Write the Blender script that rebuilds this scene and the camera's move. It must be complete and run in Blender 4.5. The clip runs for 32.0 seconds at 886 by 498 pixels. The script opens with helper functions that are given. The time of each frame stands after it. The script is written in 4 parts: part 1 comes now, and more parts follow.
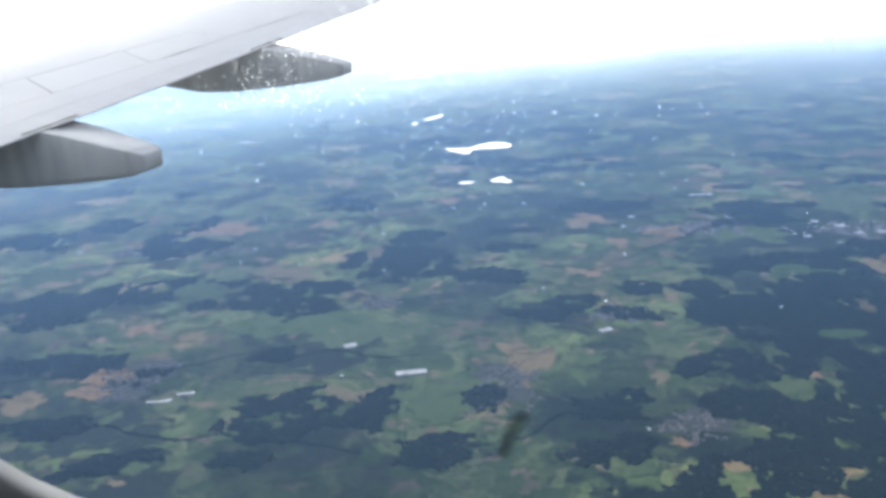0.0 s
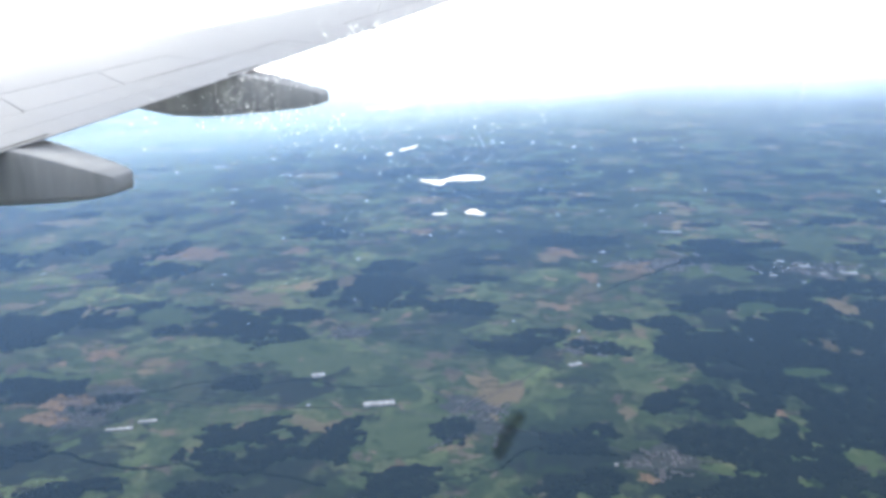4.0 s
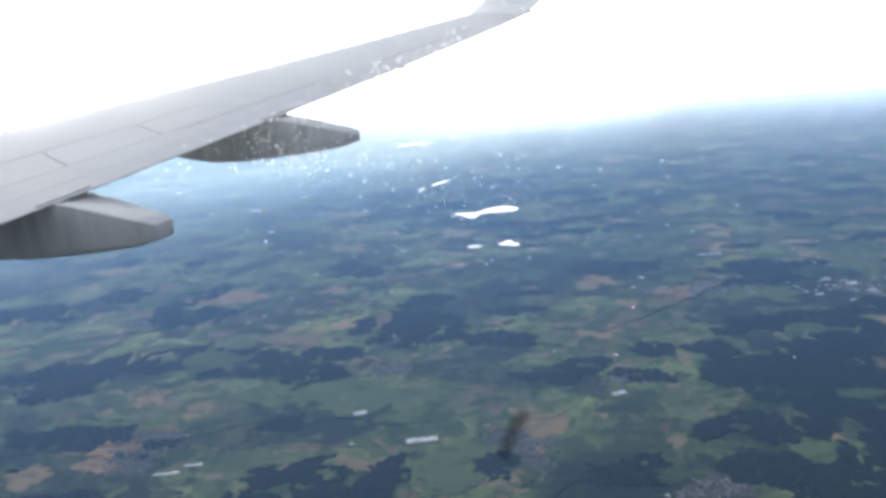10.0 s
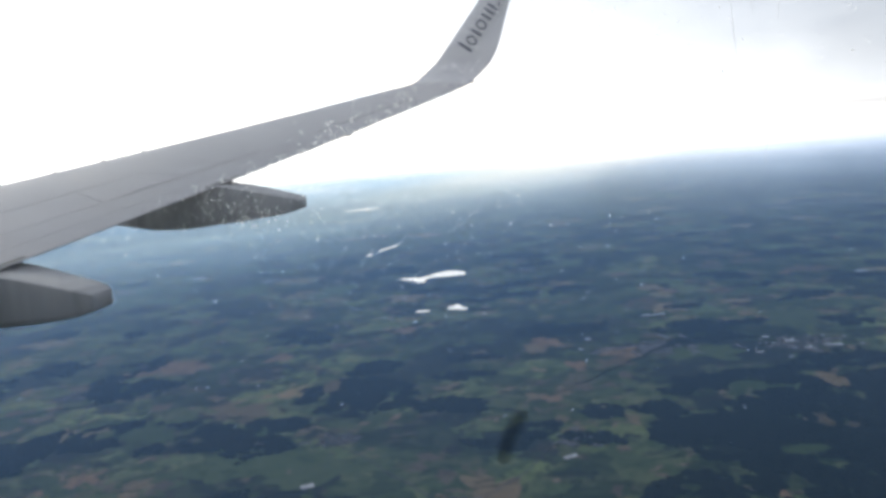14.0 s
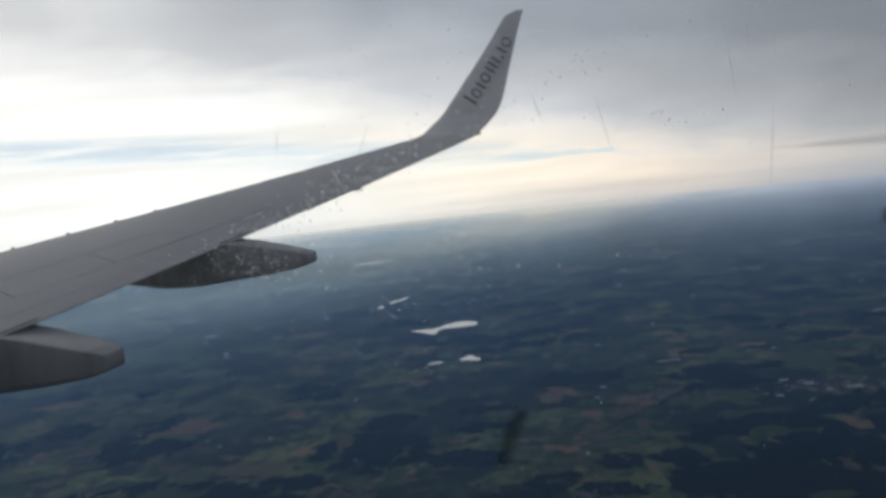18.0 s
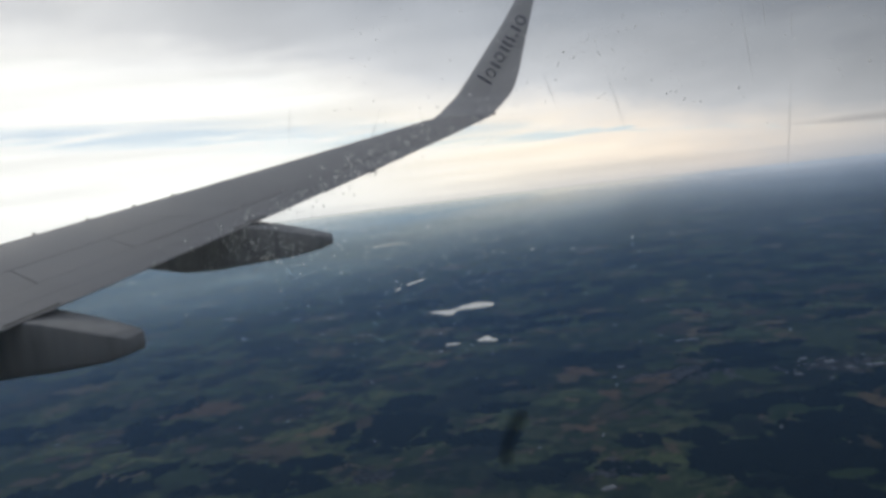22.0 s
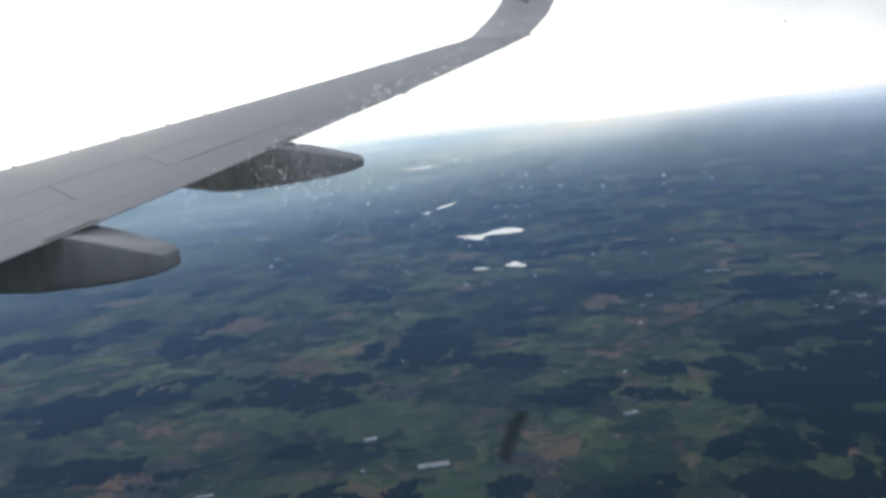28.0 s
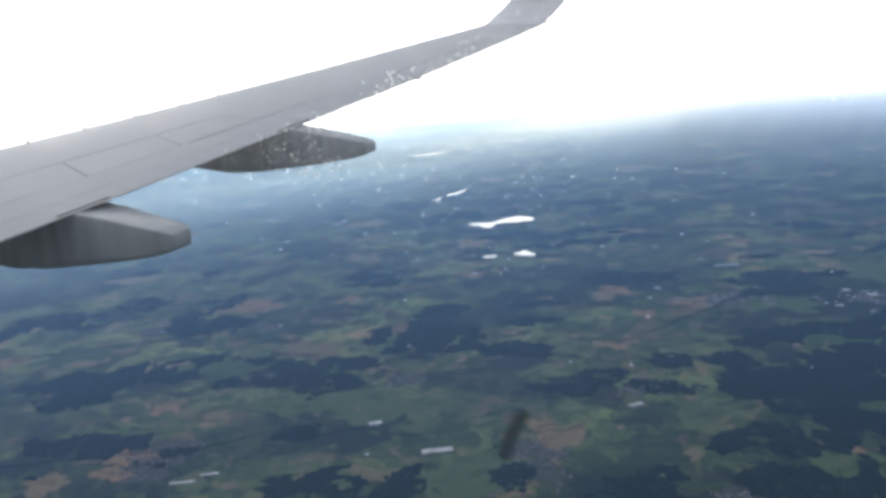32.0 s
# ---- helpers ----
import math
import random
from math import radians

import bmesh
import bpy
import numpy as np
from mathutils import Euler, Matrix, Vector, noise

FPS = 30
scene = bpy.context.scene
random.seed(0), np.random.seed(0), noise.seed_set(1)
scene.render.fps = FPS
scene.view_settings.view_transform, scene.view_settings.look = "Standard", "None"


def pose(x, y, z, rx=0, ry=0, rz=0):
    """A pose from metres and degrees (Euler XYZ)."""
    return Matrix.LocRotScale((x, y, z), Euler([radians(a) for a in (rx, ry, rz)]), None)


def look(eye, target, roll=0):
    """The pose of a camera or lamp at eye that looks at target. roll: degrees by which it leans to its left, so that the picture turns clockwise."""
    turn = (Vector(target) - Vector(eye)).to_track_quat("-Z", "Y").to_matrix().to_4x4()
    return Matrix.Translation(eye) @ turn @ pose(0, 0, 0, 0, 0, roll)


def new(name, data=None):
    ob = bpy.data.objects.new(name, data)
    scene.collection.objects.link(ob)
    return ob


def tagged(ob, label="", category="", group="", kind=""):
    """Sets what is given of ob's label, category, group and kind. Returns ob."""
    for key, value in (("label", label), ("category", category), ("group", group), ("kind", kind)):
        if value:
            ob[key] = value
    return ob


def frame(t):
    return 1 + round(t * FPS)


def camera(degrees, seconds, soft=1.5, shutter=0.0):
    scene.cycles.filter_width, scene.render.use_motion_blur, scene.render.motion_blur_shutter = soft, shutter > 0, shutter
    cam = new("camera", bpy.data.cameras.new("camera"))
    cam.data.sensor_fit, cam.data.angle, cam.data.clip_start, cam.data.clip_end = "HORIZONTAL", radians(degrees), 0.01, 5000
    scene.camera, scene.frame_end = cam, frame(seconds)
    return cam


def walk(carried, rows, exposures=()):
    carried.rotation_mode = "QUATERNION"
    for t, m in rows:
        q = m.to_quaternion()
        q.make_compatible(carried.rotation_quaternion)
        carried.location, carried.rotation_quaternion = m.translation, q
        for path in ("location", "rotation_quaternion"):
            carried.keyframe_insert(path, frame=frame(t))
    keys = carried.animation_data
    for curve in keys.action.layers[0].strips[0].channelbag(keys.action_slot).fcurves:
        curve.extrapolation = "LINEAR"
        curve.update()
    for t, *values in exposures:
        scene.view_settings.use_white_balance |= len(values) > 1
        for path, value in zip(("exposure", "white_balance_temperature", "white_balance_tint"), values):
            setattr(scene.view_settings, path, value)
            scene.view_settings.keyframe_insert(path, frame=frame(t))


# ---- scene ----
cam = camera(62.0, 32.0, soft=3.7)
# The eye stands at a seat window; the country below is a model at about 1:23, with the eye 200 m over it.
EYE = Vector((0.0, 0.0, 200.0))
ROWS = [
    (0.0, 71.55, 3.23, 1.88),
    (0.5, 71.70, 2.51, 2.57),
    (1.0, 72.39, 1.83, 1.92),
    (1.5, 72.89, 1.61, 1.85),
    (2.0, 73.04, 1.65, 1.22),
    (2.5, 73.14, 2.04, 1.67),
    (3.0, 73.06, 0.90, 2.06),
    (3.5, 73.35, 0.77, 0.78),
    (5.5, 75.41, 1.96, 0.12),
    (6.0, 75.60, 2.42, 0.29),
    (6.5, 75.53, 2.30, 0.62),
    (7.0, 75.46, 2.44, 0.81),
    (7.5, 75.21, 2.46, 1.05),
    (8.0, 75.20, 2.95, 1.08),
    (8.5, 74.98, 3.27, 1.41),
    (9.0, 75.16, 4.70, 2.42),
    (9.5, 76.09, 4.04, 2.23),
    (10.0, 76.56, 4.36, 2.27),
    (10.5, 76.64, 4.32, 2.22),
    (11.0, 76.85, 4.23, 2.18),
    (11.5, 77.03, 4.32, 2.17),
    (12.0, 78.25, 4.35, 1.16),
    (12.5, 78.86, 3.75, 0.13),
    (13.0, 79.44, 4.42, -0.84),
    (13.5, 80.35, 4.21, -1.56),
    (14.0, 81.28, 4.45, -1.89),
    (14.5, 82.91, 4.67, -1.73),
    (16.5, 84.81, 5.04, -1.82),
    (17.0, 85.39, 5.79, -1.85),
    (17.5, 85.31, 6.18, -1.39),
    (18.0, 85.28, 6.13, -1.28),
    (18.5, 84.96, 6.51, -1.03),
    (19.0, 84.78, 6.32, -0.58),
    (19.5, 84.76, 6.70, -0.62),
    (20.0, 84.23, 7.50, -0.56),
    (20.5, 84.08, 7.41, -0.36),
    (21.0, 83.92, 7.05, -0.19),
    (21.5, 83.96, 6.76, -0.11),
    (22.0, 83.96, 6.85, -0.09),
    (22.5, 83.76, 6.71, 0.09),
    (23.0, 83.69, 6.76, 0.19),
    (23.5, 83.64, 7.01, 0.25),
    (24.0, 83.66, 6.80, 0.39),
    (24.5, 83.64, 6.97, 0.47),
    (26.5, 80.68, 6.65, 1.16),
    (27.0, 79.56, 6.10, 1.73),
    (27.5, 78.85, 6.03, 2.06),
    (28.0, 78.37, 5.93, 2.42),
    (28.5, 77.65, 6.29, 2.86),
    (29.0, 77.15, 6.01, 3.25),
    (29.5, 77.96, 5.74, 3.20),
    (30.0, 78.10, 5.89, 3.07),
    (30.5, 78.19, 5.61, 3.09),
    (31.0, 78.07, 5.14, 3.28),
    (31.5, 77.72, 4.99, 3.37),
    (32.0, 77.43, 4.53, 3.47),
]
EXPOSURES = [(0.0, 2.26), (3.0, 2.26), (6.0, 2.06), (9.0, 2.01), (10.0, 1.88), (11.0, 1.78), (12.0, 1.58), (13.0, 1.36), (14.0, 1.02), (16.5, -0.27), (24.5, -0.27), (26.5, 0.0), (27.0, 0.18), (28.0, 0.75), (29.0, 1.12), (32.0, 1.32)]
# the camera turns about the lens dirt, put on an added inner pane close before it, a few millimetres to and fro
SMEAR_WAY, SMEAR_NEAR = Vector((0.0905, -0.256, -1.0)), 0.018


def turned(rx, ry, rz):
    return pose(0, 0, 0, rx, ry, rz).to_3x3()


SMEAR_AT = EYE + turned(78.5, 4.5, 1.0) @ SMEAR_WAY * SMEAR_NEAR


def lens_at(rx, ry, rz):
    return SMEAR_AT - turned(rx, ry, rz) @ SMEAR_WAY * SMEAR_NEAR


walk(cam, [(t, pose(*lens_at(rx, ry, rz), rx, ry, rz)) for t, rx, ry, rz in ROWS], EXPOSURES)

# the aircraft's own axes (aft, outboard, up) in the world, and the eye in them
TURN_A = Matrix(((0.96361, 0.26574, 0.02896, 0), (-0.26463, 0.96364, -0.03700, 0), (-0.03774, 0.02799, 0.99890, 0), (0, 0, 0, 1)))
SEAT = Vector((5.594, 1.442, 1.221))
AIR = Matrix.Translation(EYE) @ TURN_A @ Matrix.Translation(-SEAT)
LATE = AIR.inverted() @ lens_at(84.0, 6.8, 0.0)     # the lens in the aircraft's axes while it looks highest


# ---------------------------------------------------------------- world and sun
def link(nt, a, b):
    nt.links.new(a, b)


def mathn(nt, op, a, b=None, clamp=False):
    n = nt.nodes.new("ShaderNodeMath")
    n.operation, n.use_clamp = op, clamp
    for i, v in enumerate((a, b)):
        if v is None:
            continue
        if isinstance(v, (int, float)):
            n.inputs[i].default_value = v
        else:
            link(nt, v, n.inputs[i])
    return n.outputs[0]


def ramp(nt, fac, stops):
    n = nt.nodes.new("ShaderNodeValToRGB")
    el = n.color_ramp.elements
    while len(el) < len(stops):
        el.new(0.5)
    for e, (p, c) in zip(el, stops):
        e.position, e.color = p, (*c, 1) if len(c) == 3 else c
    link(nt, fac, n.inputs[0])
    return n.outputs[0]


def mixc(nt, fac, a, b, mode="MIX"):
    n = nt.nodes.new("ShaderNodeMix")
    n.data_type, n.blend_type = "RGBA", mode
    for i, v in ((0, fac), (6, a), (7, b)):
        if isinstance(v, (int, float)):
            n.inputs[i].default_value = v
        elif isinstance(v, tuple):
            n.inputs[i].default_value = (*v, 1)
        else:
            link(nt, v, n.inputs[i])
    return n.outputs[2]


def noisen(nt, vec, scale, detail=3, rough=0.55, distort=0.0):
    n = nt.nodes.new("ShaderNodeTexNoise")
    n.inputs["Scale"].default_value, n.inputs["Detail"].default_value = scale, detail
    n.inputs["Roughness"].default_value, n.inputs["Distortion"].default_value = rough, distort
    if vec is not None:
        link(nt, vec, n.inputs["Vector"])
    return n.outputs["Fac"]


def mapping(nt, vec, scale=(1, 1, 1), rot=(0, 0, 0), loc=(0, 0, 0)):
    n = nt.nodes.new("ShaderNodeMapping")
    n.inputs["Scale"].default_value, n.inputs["Rotation"].default_value, n.inputs["Location"].default_value = scale, rot, loc
    link(nt, vec, n.inputs["Vector"])
    return n.outputs[0]


SUN_AZ, SUN_EL = radians(-34), radians(24)     # clockwise from +Y
SUN_DIR = Vector((math.sin(SUN_AZ) * math.cos(SUN_EL), math.cos(SUN_AZ) * math.cos(SUN_EL), math.sin(SUN_EL)))


def build_world():
    w = bpy.data.worlds.new("sky")
    scene.world = w
    w.use_nodes = True
    nt = w.node_tree
    nt.nodes.clear()
    out, bg = nt.nodes.new("ShaderNodeOutputWorld"), nt.nodes.new("ShaderNodeBackground")
    sky = nt.nodes.new("ShaderNodeTexSky")
    sky.sky_type, sky.sun_disc = "NISHITA", False
    sky.sun_elevation, sky.sun_rotation = SUN_EL, SUN_AZ
    sky.altitude, sky.dust_density = 4600, 2.0
    tc = nt.nodes.new("ShaderNodeTexCoord").outputs["Generated"]
    sep = nt.nodes.new("ShaderNodeSeparateXYZ")
    link(nt, tc, sep.inputs[0])
    x, y, z = sep.outputs
    streak = noisen(nt, mapping(nt, tc, (1.6, 1.6, 30)), 1.7, 6, 0.6, 0.4)
    soft = noisen(nt, mapping(nt, tc, (1.5, 1.5, 4.5)), 2.8, 5, 0.6, 0.5)
    mottle = noisen(nt, mapping(nt, tc, (1, 1, 2)), 5.5, 5, 0.6, 0.3)

    def off(v, k):
        return mathn(nt, "MULTIPLY", mathn(nt, "SUBTRACT", v, 0.5), k)
    # light below the cloud deck: white towards the veiled sun, cream away from it
    side = ramp(nt, mathn(nt, "ADD", mathn(nt, "MULTIPLY", x, 0.5), 0.5), [(0.25, (1.22, 1.19, 1.15)), (0.40, (1.22, 1.19, 1.14)), (0.54, (1.29, 1.15, 0.98)), (0.68, (1.19, 0.98, 0.79)), (0.80, (0.68, 0.60, 0.53)), (1.0, (0.46, 0.41, 0.37))])
    low = mixc(nt, 1.0, side, ramp(nt, streak, [(0.3, (0.86,) * 3), (0.7, (1.12,) * 3)]), "MULTIPLY")
    # the grey deck, whose lower edge sinks towards the aircraft's tail
    h = mathn(nt, "ADD", mathn(nt, "ADD", z, mathn(nt, "MULTIPLY", x, 0.23)), mathn(nt, "ADD", mathn(nt, "ADD", off(soft, 0.09), 0.014), off(streak, 0.02)))
    grey = mixc(nt, 1.0, ramp(nt, h, [(0.09, (0.88, 0.86, 0.87)), (0.16, (0.60, 0.605, 0.635)), (0.26, (0.36, 0.382, 0.43)), (0.6, (0.31, 0.33, 0.378))]), ramp(nt, mottle, [(0.3, (0.93,) * 3), (0.7, (1.07,) * 3)]), "MULTIPLY")
    grey = mixc(nt, 1.0, grey, ramp(nt, mathn(nt, "ADD", mathn(nt, "MULTIPLY", x, 0.5), 0.5), [(0.40, (1.06,) * 3), (0.50, (1.20,) * 3), (0.60, (1.10,) * 3), (0.76, (0.74,) * 3)]), "MULTIPLY")
    up = ramp(nt, h, [(0.07, (0, 0, 0)), (0.145, (1, 1, 1))])
    cloud = mixc(nt, up, low, grey)
    # clear pale blue gaps in a band that follows the deck's edge
    g = mathn(nt, "ADD", mathn(nt, "ADD", z, mathn(nt, "MULTIPLY", x, 0.096)), mathn(nt, "ADD", -0.047, off(streak, 0.045)))
    wide = ramp(nt, x, [(0.0, (0.022,) * 3), (0.22, (0.0035,) * 3), (0.34, (0.001,) * 3)])
    gap = mathn(nt, "SUBTRACT", 1.0, mathn(nt, "DIVIDE", mathn(nt, "ABSOLUTE", g), wide), True)
    clear = mixc(nt, 1.0, mixc(nt, 1.0, sky.outputs[0], (0.03, 0.03, 0.03), "MULTIPLY"), (0.54, 0.585, 0.61), "ADD")
    total = mixc(nt, mathn(nt, "MULTIPLY", mathn(nt, "MULTIPLY", ramp(nt, gap, [(0.0, (0, 0, 0)), (0.8, (1, 1, 1))]), ramp(nt, noisen(nt, mapping(nt, tc, (3, 3, 60)), 1.4, 5, 0.65, 0.4), [(0.40, (0.05,) * 3), (0.60, (1, 1, 1))])), 0.9), cloud, clear)
    # one thin dark cloud bar low over the horizon
    t = mathn(nt, "ADD", z, mathn(nt, "ADD", mathn(nt, "MULTIPLY", x, 0.03), -0.019))
    bar = mathn(nt, "MULTIPLY", mathn(nt, "SUBTRACT", 1.0, mathn(nt, "DIVIDE", mathn(nt, "ABSOLUTE", mathn(nt, "ADD", t, off(streak, 0.01))), ramp(nt, x, [(0.42, (0.0015,) * 3), (0.56, (0.011,) * 3)])), True), ramp(nt, x, [(0.41, (0, 0, 0)), (0.48, (1, 1, 1)), (0.62, (1, 1, 1)), (0.7, (0, 0, 0))]))
    total = mixc(nt, mathn(nt, "MULTIPLY", bar, 0.75), total, (0.36, 0.345, 0.35))
    # distant haze greys the lowest sky, most where no sun shines through
    murk = mathn(nt, "MULTIPLY", ramp(nt, mathn(nt, "ADD", mathn(nt, "MULTIPLY", mathn(nt, "ADD", z, off(streak, 0.012)), 5.0), 0.5), [(0.28, (1, 1, 1)), (0.36, (0.62,) * 3), (0.44, (0.24,) * 3), (0.56, (0, 0, 0))]), ramp(nt, mathn(nt, "ADD", mathn(nt, "MULTIPLY", x, 0.5), 0.5), [(0.25, (0.12,) * 3), (0.45, (0.35,) * 3), (0.6, (0.7,) * 3), (0.75, (0.9,) * 3)]))
    total = mixc(nt, murk, total, (0.37, 0.42, 0.51))
    # the sky away from the sun is heavier
    d = mathn(nt, "ADD", mathn(nt, "MULTIPLY", x, math.sin(SUN_AZ)), mathn(nt, "MULTIPLY", y, math.cos(SUN_AZ)))
    total = mixc(nt, 1.0, total, ramp(nt, mathn(nt, "ADD", mathn(nt, "MULTIPLY", d, 0.5), 0.5), [(0.1, (0.60, 0.62, 0.66)), (0.6, (1, 1, 1))]), "MULTIPLY")
    link(nt, total, bg.inputs[0])
    bg.inputs[1].default_value = 1.15
    link(nt, bg.outputs[0], out.inputs[0])


build_world()
sun = new("sun", bpy.data.lights.new("sun", "SUN"))
sun.data.energy, sun.data.angle, sun.data.color = 0.6, radians(16), (1.0, 0.95, 0.87)
sun.matrix_world = look(EYE + SUN_DIR * 300, EYE)


# ---------------------------------------------------------------- materials
def material(name, base, rough=0.6, metal=0.0, var=None, scale=1.0, bump=0.0, bump_scale=None, spec=0.5):
    """Principled, with base colours mixed by two scales of noise over object coordinates."""
    m = bpy.data.materials.new(name)
    m.use_nodes = True
    nt = m.node_tree
    p = nt.nodes["Principled BSDF"]
    p.inputs["Roughness"].default_value, p.inputs["Metallic"].default_value = rough, metal
    p.inputs["Specular IOR Level"].default_value = spec
    tc = nt.nodes.new("ShaderNodeTexCoord").outputs["Object"]
    if var:
        a = noisen(nt, tc, scale, 4)
        b = noisen(nt, tc, scale * 7.3, 5)
        f = mathn(nt, "ADD", mathn(nt, "MULTIPLY", a, 0.65), mathn(nt, "MULTIPLY", b, 0.35))
        link(nt, ramp(nt, f, [(0.36, base), (0.64, var)]), p.inputs["Base Color"])
    else:
        p.inputs["Base Color"].default_value = (*base, 1)
    if bump:
        bn = nt.nodes.new("ShaderNodeBump")
        bn.inputs["Strength"].default_value = bump
        link(nt, noisen(nt, tc, bump_scale or scale * 9, 4), bn.inputs["Height"])
        link(nt, bn.outputs[0], p.inputs["Normal"])
    return m


def wing_paint(name="wing_paint", tone=1.0):
    """Grey painted skin: faint streaks of grime along the airflow, patchy gloss."""
    m = material(name, (0.50, 0.51, 0.53), 0.6, 0.0, spec=0.04)
    nt = m.node_tree
    p = nt.nodes["Principled BSDF"]
    tc = nt.nodes.new("ShaderNodeTexCoord").outputs["Object"]
    flow = noisen(nt, mapping(nt, tc, (0.5, 7, 2)), 1.3, 5, 0.6)
    patch = noisen(nt, tc, 0.8, 3)
    f = mathn(nt, "ADD", mathn(nt, "MULTIPLY", flow, 0.6), mathn(nt, "MULTIPLY", patch, 0.4))
    col = ramp(nt, f, [(0.3, (0.30, 0.305, 0.318)), (0.5, (0.36, 0.366, 0.38)), (0.7, (0.41, 0.416, 0.43))])
    link(nt, mixc(nt, 1.0, col, (0.93 * tone, 0.92 * tone, 0.93 * tone), "MULTIPLY"), p.inputs["Base Color"])
    link(nt, ramp(nt, patch, [(0.3, (0.55,) * 3), (0.7, (0.70,) * 3)]), p.inputs["Roughness"])
    return m


def fairing_paint():
    """Darker grey paint with sooty runs down its sides."""
    m = material("fairing_paint", (0.28, 0.282, 0.288), 0.5, 0.0, spec=0.3)
    nt = m.node_tree
    tc = nt.nodes.new("ShaderNodeTexCoord").outputs["Object"]
    runs = noisen(nt, mapping(nt, tc, (9, 3, 0.7)), 1.0, 5, 0.65)
    broad = noisen(nt, tc, 1.6, 4)
    f = mathn(nt, "ADD", mathn(nt, "MULTIPLY", runs, 0.6), mathn(nt, "MULTIPLY", broad, 0.4))
    link(nt, ramp(nt, f, [(0.34, (0.20, 0.20, 0.207)), (0.48, (0.30, 0.302, 0.308)), (0.66, (0.38, 0.383, 0.39))]), nt.nodes["Principled BSDF"].inputs["Base Color"])
    return m


def patchwork(nt, tc, seed):
    """Parcels at two sizes with ragged edges: returns warped coordinates and the parcels' random values."""
    def shift(vec, scale, size):
        w = nt.nodes.new("ShaderNodeTexNoise")
        w.inputs["Scale"].default_value, w.inputs["Detail"].default_value, w.inputs["Roughness"].default_value = scale, 5, 0.65
        link(nt, tc, w.inputs["Vector"])
        add = nt.nodes.new("ShaderNodeVectorMath")
        add.operation = "MULTIPLY_ADD"
        link(nt, w.outputs["Color"], add.inputs[0])
        add.inputs[1].default_value = (size, size, 0)
        link(nt, vec, add.inputs[2])
        return add.outputs[0]
    warped = shift(shift(tc, 0.02, 46), 0.16, 7)

    def cells(scale, rot):
        v = nt.nodes.new("ShaderNodeTexVoronoi")
        v.inputs["Scale"].default_value = scale
        link(nt, mapping(nt, warped, (1, 1.25, 1), (0, 0, rot), (seed, seed * 2, 0)), v.inputs["Vector"])
        q = nt.nodes.new("ShaderNodeSeparateColor")
        link(nt, v.outputs["Color"], q.inputs[0])
        return q.outputs
    return warped, cells(0.020, 0.5), cells(0.065, -0.3), cells(0.15, 0.9), cells(0.0085, 0.2)


def ground_material():
    """Farmland: irregular parcels of meadow, crop and stubble, with woods and worn ground between."""
    m = bpy.data.materials.new("farmland")
    m.use_nodes = True
    nt = m.node_tree
    p = nt.nodes["Principled BSDF"]
    p.inputs["Roughness"].default_value, p.inputs["Specular IOR Level"].default_value = 0.95, 0.1
    tc = nt.nodes.new("ShaderNodeTexCoord").outputs["Object"]
    warped, big, small, tiny, vast = patchwork(nt, tc, 0.0)
    meadow = ramp(nt, mathn(nt, "ADD", mathn(nt, "MULTIPLY", small[0], 0.65), mathn(nt, "MULTIPLY", tiny[0], 0.35)), [(0.1, (0.021, 0.035, 0.017)), (0.4, (0.037, 0.056, 0.024)), (0.65, (0.057, 0.075, 0.033)), (0.9, (0.085, 0.091, 0.043))])
    earth = ramp(nt, tiny[1], [(0.0, (0.104, 0.080, 0.050)), (0.5, (0.074, 0.064, 0.040)), (1.0, (0.132, 0.098, 0.062))])
    clump = noisen(nt, tc, 0.006, 4, 0.6)
    tanmask = mathn(nt, "GREATER_THAN", mathn(nt, "ADD", mathn(nt, "ADD", mathn(nt, "MULTIPLY", small[2], 0.65), mathn(nt, "MULTIPLY", tiny[2], 0.35)), mathn(nt, "MULTIPLY", clump, 0.7)), 1.17)
    fields = mixc(nt, tanmask, meadow, earth)
    broad = mathn(nt, "ADD", mathn(nt, "MULTIPLY", big[2], 0.7), mathn(nt, "MULTIPLY", small[1], 0.3))
    fields = mixc(nt, ramp(nt, broad, [(0.83, (0, 0, 0)), (0.86, (0.85,) * 3)]), fields, (0.120, 0.090, 0.056))
    fields = mixc(nt, 1.0, fields, ramp(nt, big[1], [(0.0, (0.50, 0.56, 0.62)), (0.55, (1.0, 1.0, 1.0)), (1.0, (1.45, 1.4, 1.25))]), "MULTIPLY")
    fields = mixc(nt, 1.0, fields, ramp(nt, vast[0], [(0.0, (0.55, 0.63, 0.72)), (0.5, (1.0, 1.0, 1.0)), (1.0, (1.45, 1.38, 1.25))]), "MULTIPLY")
    mask = mathn(nt, "ADD", mathn(nt, "MULTIPLY", noisen(nt, warped, 0.012, 6, 0.65, 0.3), 0.8), mathn(nt, "ADD", mathn(nt, "MULTIPLY", mathn(nt, "ADD", big[0], vast[1]), 0.085), mathn(nt, "MULTIPLY", tiny[2], 0.07)))
    wood = ramp(nt, mask, [(0.535, (0, 0, 0)), (0.58, (0.92,) * 3)])
    fine = noisen(nt, tc, 0.35, 6, 0.75)
    woodcol = mixc(nt, fine, (0.005, 0.010, 0.011), (0.011, 0.018, 0.016))
    col = mixc(nt, wood, fields, woodcol)
    col = mixc(nt, 1.0, col, ramp(nt, fine, [(0.3, (0.65,) * 3), (0.7, (1.3,) * 3)]), "MULTIPLY")
    link(nt, col, p.inputs["Base Color"])
    return m


